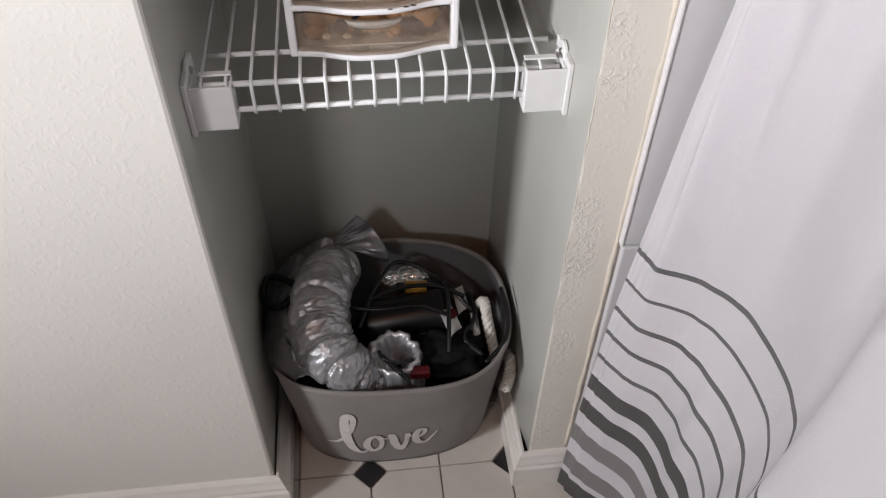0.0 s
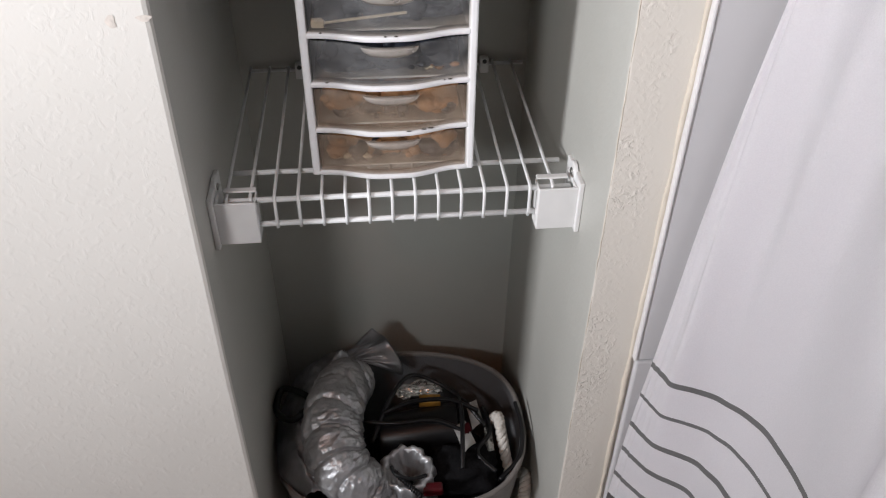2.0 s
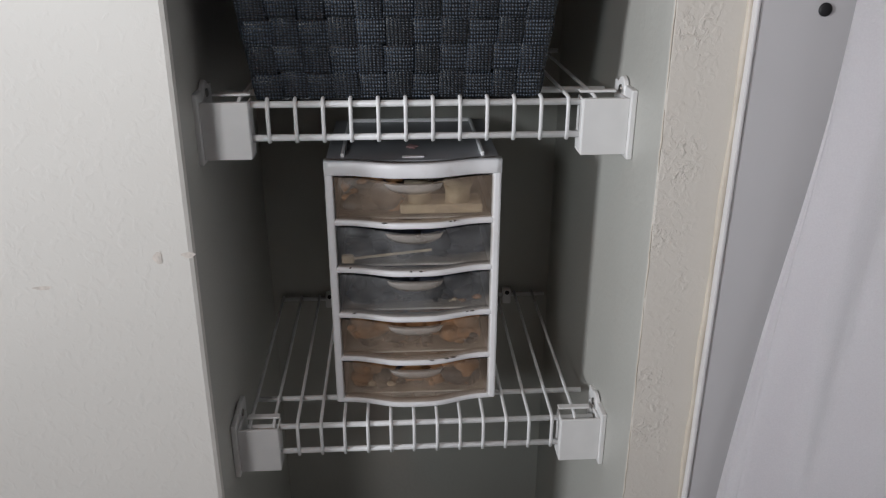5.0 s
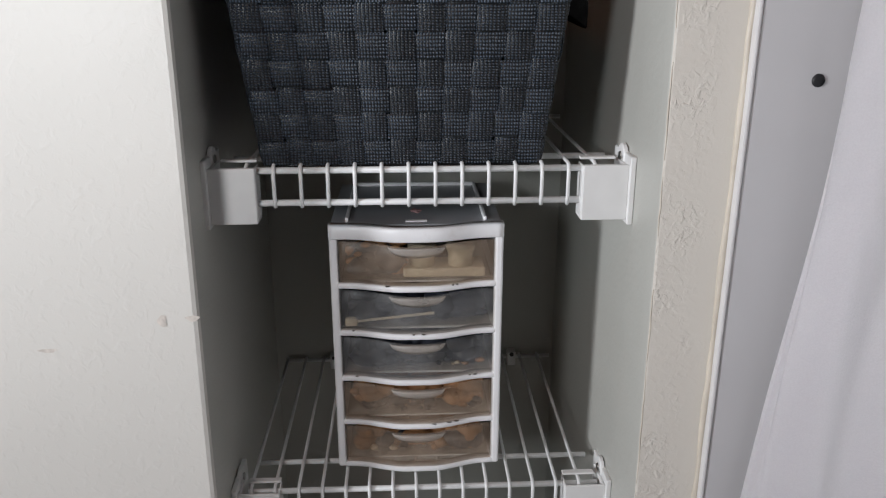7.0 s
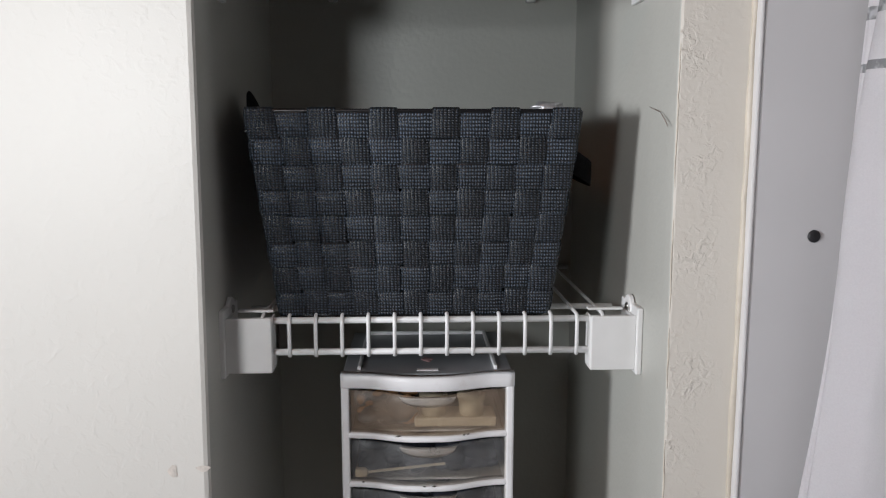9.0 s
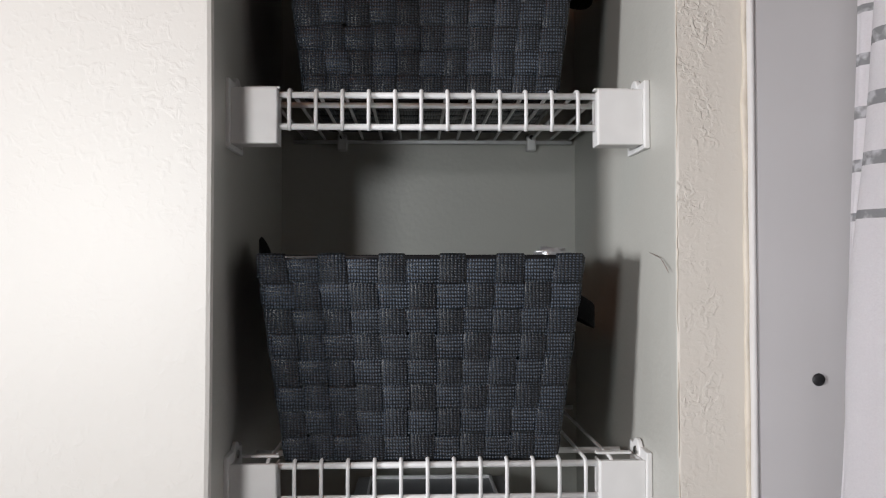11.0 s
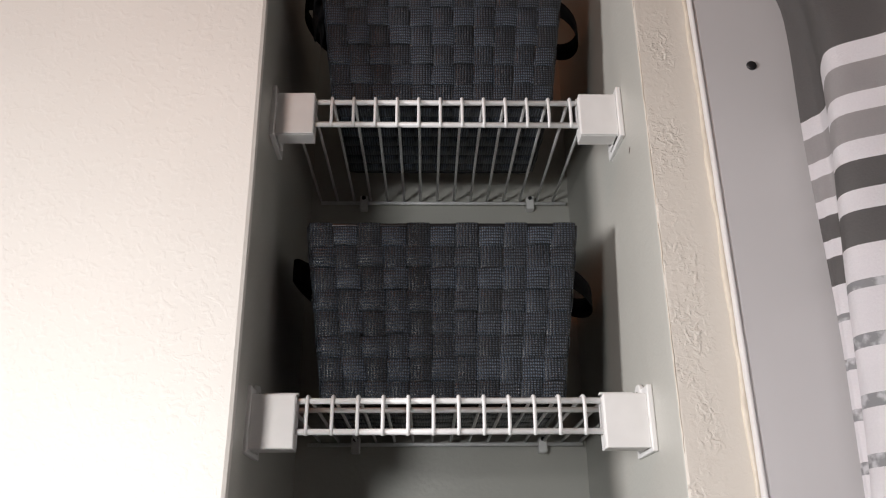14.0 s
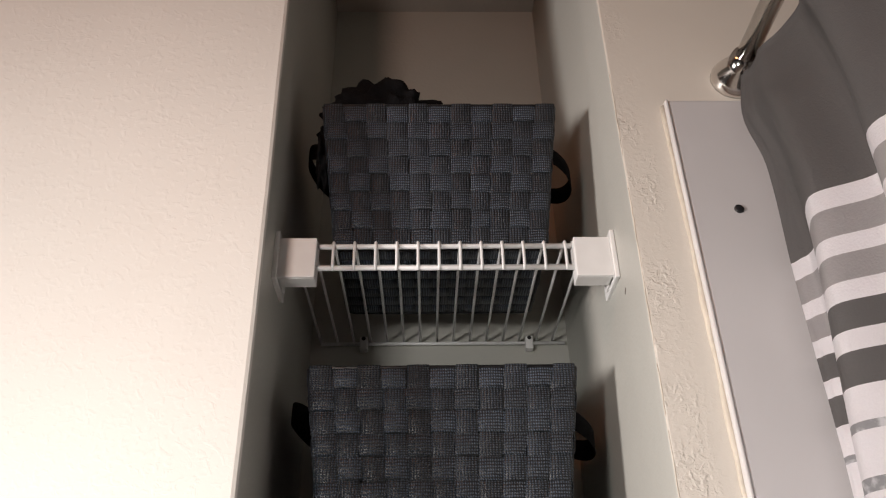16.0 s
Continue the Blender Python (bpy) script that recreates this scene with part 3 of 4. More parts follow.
def bracket(sh, side):
    """End bracket: a hollow cap over the shelf's end and a plate screwed to the wall."""
    s = 1 if side == "l" else -1
    w0 = 0.0 if side == "l" else W - 0.0025
    bx = lambda a, b: (min(w0 + s * a, w0 + s * b), max(w0 + s * a, w0 + s * b))
    bm = box(*bx(0.003, 0.047), -0.013, -0.0095, -0.049, 0.005, 0.0012, 2)
    box(*bx(0.003, 0.0065), -0.0095, 0.03, -0.049, 0.004, 0.001, 1, bm)
    box(*bx(0.003, 0.047), -0.0095, 0.012, -0.049, -0.0465, 0.0006, 1, bm)
    box(*bx(0.045, 0.047), -0.0095, 0.012, -0.0465, 0.004, 0.0006, 1, bm)
    br = part("bracket", bm, M_PLASTIC, sh, "white plastic end bracket")
    br2 = part("wall_plate", box(*bx(-0.0025, 0.0032), -0.017, 0.045, -0.053, 0.013, 0.0012, 2), M_PLASTIC, br)
    bm = disc((w0, 0.018, 0.008), (s, 0, 0), 0.012, 0.0042, 20, 0.001)
    part("screw_boss", bm, M_PLASTIC, br)
    part("screw", disc((w0 + s * 0.004, 0.018, 0.008), (s, 0, 0), 0.0042, 0.0018, 12, 0.0008), M_STEEL, br, "small steel screw", True)
    part("locking_tab", box(*bx(0.012, 0.047), 0.004, 0.012, 0.007, 0.0095, 0.0008, 1), M_PLASTIC, br)


def wire_shelf(z, first, rise):
    sh = thing("wire_shelf", "white vinyl-coated wire shelf held by plastic end brackets", "shelf", "wire shelves in the alcove", (0, 0, z))
    for name, y, dz, r in (("front_rod", 0.0, 0.0, 0.0032), ("lip_rod", -0.0015, -LIP, 0.0032), ("middle_rod", 0.052, 0.0005 + rise * 0.17, 0.003), ("back_rod", DEEP, rise, 0.0028)):
        x0, x1 = (0.012, W - 0.012) if y < 0.01 else (0.016, W - 0.014)
        part(name, tube([(x0, y, dz), (x1, y, dz)], r, 10), M_WIRE, sh, "", True)
    wires = wire_mesh(rise)
    x = first
    while x - PITCH > 0.012:
        x -= PITCH
    while x < W - 0.012:
        shared("wire", wires, sh, Matrix.Translation((x, 0, 0)))
        x += PITCH
    bracket(sh, "l")
    bracket(sh, "r")
    for cx in (0.081, 0.335):
        bm = box(cx - 0.006, cx + 0.006, DEEP - 0.007, YB, rise - 0.012, rise + 0.010, 0.002, 2)
        clip = part("wall_clip", bm, M_PLASTIC, sh, "white wall clip")
        part("clip_nail", disc((cx, DEEP - 0.006, rise + 0.006), (0, -1, 0), 0.0032, 0.0016, 10), M_DARK, clip, "dark nail head")
    return sh


SHELVES = [(0.779, 0.0665, 0.008), (1.133, 0.0628, 0.001), (1.490, 0.0573, 0.001), (1.843, 0.0915, 0.011)]
for z, first, rise in SHELVES:
    wire_shelf(z, first, rise)

# ---- woven baskets ----
BW0, BW1, BD0, BD1, BH = 0.262, 0.312, 0.185, 0.225, 0.196   # base and rim width, base and rim depth, height
COLS, ROWS, SIDECOLS = 11, 8, 7


def basket_point(face, u, v, out):
    """A place on one of the four sides: u across -0.5..0.5, v up 0..1, out beyond the side."""
    hw, hd = (BW0 + (BW1 - BW0) * v) / 2, (BD0 + (BD1 - BD0) * v) / 2
    if face == 0:
        return Vector((u * 2 * hw, -hd - out, v * BH))
    if face == 1:
        return Vector((hw + out, u * 2 * hd, v * BH))
    if face == 2:
        return Vector((-u * 2 * hw, hd + out, v * BH))
    return Vector((-hw - out, -u * 2 * hd, v * BH))


def ribbon(mid, thick=0.0009):
    """A strap with a slightly domed section along rows of (centre, half-width vector, normal)."""
    bm = bmesh.new()
    rings = []
    for c, h, nrm in mid:
        rings.append([bm.verts.new(p) for p in (c - h, c - h * 0.93 + nrm * thick * 0.8, c + nrm * thick, c + h * 0.93 + nrm * thick * 0.8, c + h, c - nrm * thick * 0.4)])
    for a, b in zip(rings, rings[1:]):
        for i in range(6):
            bm.faces.new((a[i], a[(i + 1) % 6], b[(i + 1) % 6], b[i]))
    for r in (rings[0], rings[-1]):
        bm.faces.new(r)
    return bm


def woven_basket(label, at, turn=0.0, seed=1):
    rnd = random.Random(seed)
    bk = thing("woven_basket", label, "basket", "woven strap baskets on the shelves", at)
    bk.rotation_euler = (0, 0, radians(turn))
    amp = 0.0013
    faces = ((0, COLS), (1, SIDECOLS), (2, COLS), (3, SIDECOLS))
    off = 0
    for face, n in faces:
        for i in range(n):
            jx, jw = rnd.uniform(-0.004, 0.004), rnd.uniform(0.97, 1.03)
            rows = []
            m = ROWS * 6
            for k in range(m + 1):
                v = k / m
                cell = min(ROWS - 1, int(v * ROWS))
                f = v * ROWS - cell
                edge = min(1, 3.5 * min(f, 1 - f) + 0.15)
                o = amp * (1 if (i + off + cell) % 2 else -1) * edge
                if k == m:
                    o = 0.001
                u = (i + 0.5) / n - 0.5 + jx * (1 - 0.3 * v) + 0.0016 * math.sin(v * 9 + i)
                c = basket_point(face, u, v * 0.985 + 0.004, o)
                h = (basket_point(face, u + 0.5 * jw / n * 0.97, v, 0) - basket_point(face, u - 0.5 * jw / n * 0.97, v, 0)) / 2
                nrm = (basket_point(face, u, v, 1) - basket_point(face, u, v, 0)).normalized()
                rows.append((c, h, nrm))
            if (i + off + ROWS - 1) % 2:
                up, nrm, h = Vector((0, 0, 1)), rows[-1][2], rows[-1][1]
                c = basket_point(face, u, 1.0, 0)
                rows[-1] = (c + nrm * 0.0020 - up * 0.002, h * 0.95, nrm)
                rows += [(c + nrm * 0.0020 + up * 0.0014, h * 0.95, (nrm + up).normalized()), (c + up * 0.0028, h * 0.95, up), (c - nrm * 0.0034 + up * 0.001, h, (up - nrm).normalized()), (c - nrm * 0.0036 - up * 0.02, h, -nrm)]
            else:
                rows = rows[:-2]
            part("upright_strap", ribbon(rows), M_STRAP, bk, "", True)
        off += n
    for j in range(ROWS):
        dv, hw = rnd.uniform(-0.004, 0.004), BH / ROWS * 0.50 * rnd.uniform(0.96, 1.0)
        off, rows = 0, []
        for face, n in faces:
            for k in range(n * 6 + 1):
                s = k / (n * 6)
                cell = min(n - 1, int(s * n))
                f = s * n - cell
                edge = min(1, 3.5 * min(f, 1 - f) + 0.15)
                o = -amp * (1 if (cell + off + j) % 2 else -1) * edge
                u = s - 0.5
                if k in (0, n * 6):
                    u *= 0.985
                    o = 0.0
                v = (j + 0.5) / ROWS + dv + 0.004 * math.sin(s * 7 + j * 2 + face)
                nrm = (basket_point(face, u, v, 1) - basket_point(face, u, v, 0)).normalized()
                rows.append((basket_point(face, u, v, o), (basket_point(face, u, v + 0.05, 0) - basket_point(face, u, v - 0.05, 0)).normalized() * hw, nrm))
            off += n
        rows.append(rows[0])
        part("ring_strap", ribbon(rows), M_STRAP2, bk, "", True)
    # wire rim and base
    def loop(v, inset):
        w, d = (BW0 + (BW1 - BW0) * v) / 2 - inset, (BD0 + (BD1 - BD0) * v) / 2 - inset
        r, pts = 0.012, []
        for cx, cy, a0 in ((w - r, d - r, 0), (-w + r, d - r, 90), (-w + r, -d + r, 180), (w - r, -d + r, 270)):
            for k in range(5):
                a = radians(a0 + 22.5 * k)
                pts.append((cx + r * math.cos(a), cy + r * math.sin(a), v * BH))
        return pts
    part("rim_wire", tube(loop(1.0, 0.0), 0.0022, 8, True), M_BLACKPL, bk, "black wire rim", True)
    part("base_wire", tube(loop(0.0, 0.002), 0.0026, 8, True), M_BLACKPL, bk, "", True)
    part("base", box(-BW0 / 2 + 0.003, BW0 / 2 - 0.003, -BD0 / 2 + 0.003, BD0 / 2 - 0.003, 0.0005, 0.004), M_STRAP2, bk)
    # woven underside
    down = Vector((0, 0, -1))
    for along, n, m in ((1, COLS, SIDECOLS), (0, SIDECOLS, COLS)):
        for i in range(n):
            rows = []
            for k in range(m * 4 + 1):
                s = k / (m * 4)
                cell = min(m - 1, int(s * m))
                f = s * m - cell
                o = 0.0007 * (1 if (i + cell + along) % 2 else -1) * min(1, 3.5 * min(f, 1 - f) + 0.15)
                q = (i + 0.5) / n - 0.5
                c = Vector((q * BW0, (s - 0.5) * BD0, 0)) if along else Vector(((s - 0.5) * BW0, q * BD0, 0))
                h = Vector((BW0 / n * 0.48, 0, 0)) if along else Vector((0, BD0 / n * 0.48, 0))
                rows.append((c * 0.985 + down * (o - 0.0004), h, down))
            part("base_strap", ribbon(rows), M_STRAP if along else M_STRAP2, bk, "", True)
    for sx in (-1, 1):
        for sy in (-1, 1):
            part("corner_wire", tube([(sx * (BW0 / 2 - 0.004), sy * (BD0 / 2 - 0.004), 0), (sx * (BW1 / 2 - 0.002), sy * (BD1 / 2 - 0.002), BH)], 0.0026, 7), M_BLACKPL, bk, "", True)
        # strap handle loop
        rows = []
        for k in range(25):
            a = math.pi * k / 24
            c = Vector((sx * (BW1 / 2 - 0.004 + (0.016 if sx < 0 and seed == 1 else 0.032) * math.sin(a)), -0.046 * math.cos(a) - 0.02, BH - 0.045 + (0.055 if sx < 0 and seed == 1 else 0.022 if sx < 0 else -0.018) * math.sin(a)))
            nrm = Vector((sx * math.sin(a), -math.cos(a), 0)).normalized()
            rows.append((c, Vector((0, 0, 0.0125)), nrm))
        part("handle_loop", ribbon(rows), M_BLACK, bk, "black strap handle", True)
    return bk


B2 = woven_basket("black woven strap basket with strap handles on wire shelf", (0.184, 0.097, 1.1370), 0.4, 1)
B3 = woven_basket("charcoal woven strap basket sitting back on wire shelf", (0.196, 0.150, 1.4975), -0.3, 2)
B4 = woven_basket("charcoal woven strap basket stuffed with black cloth", (0.196, 0.110, 1.8545), 0.0, 3)
B4.rotation_euler.x = radians(2.1)
B3.scale = (1.0, 1.0, 1.04)
B4.scale = (1.0, 1.0, 1.07)


def crumple(cx, cy, cz, rx, ry, rz, seed, amp=0.35, freq=18.0, sub=4):
    bm = bmesh.new()
    bmesh.ops.create_icosphere(bm, subdivisions=sub, radius=1)
    for v in bm.verts:
        n = v.co.normalized()
        d = 1 + amp * noise.fractal(n * freq * 0.12 + Vector((seed * 3.1, seed * 1.7, 0)), 0.9, 2.0, 5)
        v.co = Vector((cx + n.x * rx * d, cy + n.y * ry * d, cz + n.z * rz * d))
    return bm


tagged(finish("black_garment", crumple(0.118, 0.065, 2.084, 0.084, 0.06, 0.066, 4, 0.34, 20, 5), M_BLACK, None, "", True), "crumpled black cloth lying in the top basket", "cloth")
tagged(finish("black_garment", crumple(0.318, 0.08, 2.066, 0.028, 0.05, 0.024, 9, 0.4, 16), M_BLACK, None, "", True), "small bunched black cloth in the top basket", "cloth")
tagged(finish("black_garment", crumple(0.040, 0.045, 2.015, 0.010, 0.035, 0.050, 14, 0.45, 20), M_BLACK, None, "", True), "black cloth edge hanging out of the top basket", "cloth")
tagged(finish("plastic_wrap", crumple(0.318, 0.05, 1.338, 0.018, 0.012, 0.006, 6, 0.5, 14, 3), M_SILVER, None, "", True), "crumpled clear wrap poking out of a basket", "wrapper")
tagged(finish("dark_bundle", crumple(0.184, 0.11, 1.27, 0.11, 0.075, 0.045, 12, 0.3, 18), M_BLACK, None, "", True), "dark bundle lying inside the woven basket", "cloth")

# ---- drawer tower ----
TX0, TX1, TZ0, TZ1, TY, TD = 0.108, 0.286, 0.7895, 1.071, 0.030, 0.175


def bulge(x):
    """How far the front stands out at x: flat sides, an S curve, a proud middle."""
    s = abs(x - (TX0 + TX1) / 2) / ((TX1 - TX0) / 2)
    t = min(1, max(0, (s - 0.16) / 0.62))
    return 0.011 * (1 - t * t * (3 - 2 * t)) + 0.004 * (1 - s * s)


def front_slab(x0, x1, z0, z1, y, thick, n=28, sag=None, bm=None):
    """An upright slab that follows the bulging front."""
    bm = bm or bmesh.new()
    rings = []
    for i in range(n + 1):
        x = x0 + (x1 - x0) * i / n
        f = y - bulge(x)
        top, bot = (z1 - (sag(x) if sag else 0)), z0
        b = min(0.001, thick * 0.3)
        rings.append([bm.verts.new(p) for p in ((x, f + b, bot), (x, f, bot + b), (x, f, top - b), (x, f + b, top), (x, f + thick, top), (x, f + thick, bot))])
    for a, c in zip(rings, rings[1:]):
        for k in range(6):
            bm.faces.new((a[k], a[(k + 1) % 6], c[(k + 1) % 6], c[k]))
    bm.faces.new(rings[0])
    bm.faces.new(rings[-1])
    return bm


tower = thing("drawer_tower", "white five-drawer plastic storage tower with frosted stained drawers", "drawer unit")
DH = (TZ1 - TZ0 - 0.0165) / 5
part("side_panel", box(TX0, TX0 + 0.0025, TY + 0.004, TY + TD, TZ0, TZ1 - 0.006, 0.001, 1), M_TOWER, tower)
part("side_panel", box(TX1 - 0.0025, TX1, TY + 0.004, TY + TD, TZ0, TZ1 - 0.006, 0.001, 1), M_TOWER, tower)
part("post", box(TX0, TX0 + 0.0085, TY - 0.003, TY + 0.010, TZ0, TZ1 - 0.012, 0.0025, 3), M_TOWER, tower)
part("post", box(TX1 - 0.0085, TX1, TY - 0.003, TY + 0.010, TZ0, TZ1 - 0.012, 0.0025, 3), M_TOWER, tower)
part("back_panel", box(TX0 + 0.003, TX1 - 0.003, TY + TD - 0.003, TY + TD, TZ0, TZ1 - 0.006), M_TOWERTOP, tower)
part("top_rail", front_slab(TX0, TX1, TZ1 - 0.0155, TZ1 - 0.001, TY - 0.004, 0.012), M_TOWER, tower, "", True)
part("lid", box(TX0 + 0.001, TX1 - 0.001, TY + 0.002, TY + TD, TZ1 - 0.006, TZ1 - 0.0025, 0.0015, 2), M_TOWERTOP, tower, "grey translucent lid")
for x0, x1, y0, y1 in ((TX0 + 0.018, TX1 - 0.018, TY + TD - 0.012, TY + TD - 0.008), (TX0 + 0.016, TX0 + 0.0195, TY + 0.016, TY + TD - 0.009), (TX1 - 0.0195, TX1 - 0.016, TY + 0.016, TY + TD - 0.009)):
    part("lid_ridge", box(x0, x1, y0, y1, TZ1 - 0.004, TZ1 + 0.0015, 0.001, 2), M_TOWER, tower)
part("label_bar", box(0.186, 0.208, TY + 0.012, TY + 0.017, TZ1 - 0.0025, TZ1 - 0.0015), M_TOWER, tower)
part("sticker_scrap", crumple(0.197, TY + 0.05, TZ1 - 0.0015, 0.006, 0.007, 0.0012, 8, 0.5, 20, 2), M_PINK, tower, "torn pinkish sticker scrap")
random.seed(11)
for k in range(5):
    z0 = TZ0 + k * DH
    part("cross_rail", front_slab(TX0 + 0.004, TX1 - 0.004, z0, z0 + 0.0062, TY - 0.002, 0.012), M_TOWER, tower, "", True)
    part("runner", box(TX0 + 0.0025, TX1 - 0.0025, TY + 0.012, TY + TD - 0.004, z0 + 0.001, z0 + 0.003), M_TOWER, tower)
    a, b = z0 + 0.0075, z0 + DH - 0.0012
    cx = (TX0 + TX1) / 2
    dr = part("drawer", front_slab(TX0 + 0.010, TX1 - 0.010, a, b, TY - 0.003, 0.0016, sag=lambda x: 0.0035 * math.exp(-((x - cx) / 0.028) ** 2)), (M_AMBER, M_AMBER, M_SMOKE, M_SMOKE, M_AMBER)[k], tower,
              "amber stained frosted drawer" if k in (0, 1, 4) else "smoky frosted drawer", True)
    # pull lip: a crescent under the upper edge
    bm = bmesh.new()
    rows = []
    for i in range(21):
        s = -1 + 2 * i / 20
        x = cx + s * 0.029
        f = TY - 0.003 - bulge(x)
        d = 0.0085 * math.sqrt(max(0.0, 1 - s * s)) + 0.0006
        t = b - 0.003
        rows.append([bm.verts.new(p) for p in ((x, f, t), (x, f - d * 0.9, t + 0.0006), (x, f - d * 0.9, t - 0.0008), (x, f - d * 0.35, t - d * 0.8), (x, f, t - d * 1.25))])
    for r0, r1 in zip(rows, rows[1:]):
        for i in range(5):
            bm.faces.new((r0[i], r0[(i + 1) % 5], r1[(i + 1) % 5], r1[i]))
    part("pull_lip", bm, M_PULL, dr, "frosted crescent pull", True)
    part("drawer_floor", box(TX0 + 0.011, TX1 - 0.011, TY + 0.004, TY + TD - 0.01, a, a + 0.0015), M_FROST, dr)


M_GRIME = material("dark grime", (0.05, 0.035, 0.025), rough=0.8, vary=0.3, vscale=200)
rnd = random.Random(5)
for k in range(1, 6):
    for _ in range(3):
        x = rnd.uniform(TX0 + 0.02, TX1 - 0.02)
        z = TZ0 + k * DH + (0.0066 if k < 5 else -0.001)
        part("grime_speck", crumple(x, TY - 0.0025 - bulge(x), z, rnd.uniform(0.001, 0.003), 0.0008, 0.0007, k, 0.4, 12, 2), M_GRIME, tower, "dark grime speck")


def heap(name, label, mat, x0, x1, z, h, seed, y=TY + 0.02, n=6):
    """A heap of small things in a drawer, one mesh."""
    rnd = random.Random(seed)
    bm = bmesh.new()
    for _ in range(n):
        m = bmesh.new()
        r = rnd.uniform(0.3, 1.0) ** 1.4 * h * 0.36
        bmesh.ops.create_icosphere(m, subdivisions=2, radius=1)
        sx = rnd.uniform(0.8, 1.8)
        c = Vector((min(max(rnd.uniform(x0, x1), TX0 + 0.013 + r * sx * 1.2), TX1 - 0.013 - r * sx * 1.2), y + r * 1.2 + rnd.uniform(0, 0.03), z + r * 0.8 + rnd.uniform(0, 1) ** 2 * max(0.0, h - 2.2 * r) * 0.8))
        _, sy, sz = 0, rnd.uniform(0.8, 1.3), rnd.uniform(0.7, 1.0)
        for v in m.verts:
            d = 1 + 0.3 * noise.noise(v.co * 2 + c * 90)
            v.co = c + Vector((v.co.x * r * sx * d, v.co.y * r * sy * d, v.co.z * r * sz * d))
        me = bpy.data.meshes.new("tmp")
        m.to_mesh(me)
        m.free()
        bm.from_mesh(me)
        bpy.data.meshes.remove(me)
    return tagged(finish(name, bm, mat, None, "", True), label, "craft bits", "", "stuff")


floor_of = lambda k: TZ0 + k * DH + 0.0092
for k, bits in enumerate([
    ((M_ORANGE, 0.125, 0.27, 0.042, 10), (M_NAVY, 0.15, 0.20, 0.026, 2), (M_IVORY, 0.135, 0.18, 0.014, 2), (M_NAVY, 0.235, 0.265, 0.030, 2)),
    ((M_ORANGE, 0.12, 0.275, 0.040, 10), (M_NAVY, 0.14, 0.21, 0.022, 3), (M_NAVY, 0.25, 0.265, 0.02, 1)),
    ((M_NAVY, 0.13, 0.27, 0.040, 9), (M_BLACKPL, 0.14, 0.22, 0.030, 4), (M_ORANGE, 0.24, 0.265, 0.022, 2), (M_IVORY, 0.235, 0.245, 0.012, 1)),
    ((M_NAVY, 0.12, 0.275, 0.042, 9), (M_BLACKPL, 0.14, 0.25, 0.020, 4)),
    ((M_NAVY, 0.125, 0.175, 0.034, 4), (M_ORANGE, 0.125, 0.18, 0.040, 3)),
]):
    for q, (mat, x0, x1, h, n) in enumerate(bits):
        kind = {M_ORANGE.name: "orange brown", M_NAVY.name: "dark navy", M_IVORY.name: "ivory", M_BLACKPL.name: "black"}[mat.name]
        heap("craft_bits", "heap of %s craft bits inside a drawer" % kind, mat, x0, x1, floor_of(k), h * 1.15, 20 + k * 7 + q, TY + (0.0005 if mat is not M_ORANGE else 0.004), n * 8)
brush = thing("small_brush", "small ivory brush lying in a drawer", "brush")
bz = floor_of(3)
part("brush_handle", tube([(0.128, TY + 0.004, bz + 0.004), (0.215, TY + 0.001, bz + 0.014)], 0.0016, 8), M_IVORY, brush)
part("brush_head", box(0.121, 0.134, TY, TY + 0.008, bz, bz + 0.009, 0.002, 2), M_IVORY, brush)
tray = thing("ivory_tray", "ivory plastic tray with lidded pots in a drawer", "tray")
bz = floor_of(4)
part("tray_base", box(0.183, 0.268, TY + 0.003, TY + 0.04, bz, bz + 0.010, 0.002, 2), M_IVORY, tray)
for x in (0.203, 0.243):
    part("pot", tube([(x, TY + 0.018, bz + 0.010), (x, TY + 0.018, bz + 0.022), (x, TY + 0.018, bz + 0.028), (x, TY + 0.018, bz + 0.030)], lambda s: 0.013 if s < 0.5 else 0.0155, 20), M_IVORY, tray, "", True)

# ---- fabric bin with odds and ends ----
BX, BY, BZ = 0.197, 0.092, 0.265
A0, B0, A1, B1 = 0.168, 0.115, 0.193, 0.153


def bin_point(ang, v, inset=0.0):
    a, b = A0 + (A1 - A0) * v - inset, B0 + (B1 - B0) * v - inset
    c, s = math.cos(ang), math.sin(ang)
    e = 2 / 2.6
    sag = -0.018 * v * max(0, math.cos(ang - math.pi)) ** 2 + 0.006 * v * math.sin(3 * ang + 1) + 0.014 * v * max(0, math.sin(ang)) ** 2
    return Vector((BX + a * abs(c) ** e * (1 if c > 0 else -1), BY + b * abs(s) ** e * (1 if s > 0 else -1), 0.001 + v * BZ + sag))


def bin_wall(inset, z0, n=96, m=14):
    bm = bmesh.new()
    rows = []
    for j in range(m + 1):
        v = z0 + (1 - z0) * j / m
        row = []
        for i in range(n):
            ang = 2 * math.pi * i / n
            p = bin_point(ang, v, inset)
            w = noise.noise(Vector((math.cos(ang) * 2.2, math.sin(ang) * 2.2, v * 1.5))) * 0.006 * math.sin(math.pi * v)
            p += Vector((math.cos(ang), math.sin(ang), 0)) * w
            row.append(bm.verts.new(p))
        rows.append(row)
    for a, b in zip(rows, rows[1:]):
        for i in range(n):
            bm.faces.new((a[i], a[(i + 1) % n], b[(i + 1) % n], b[i]))
    bm.faces.new(rows[0][::-1])
    return bm


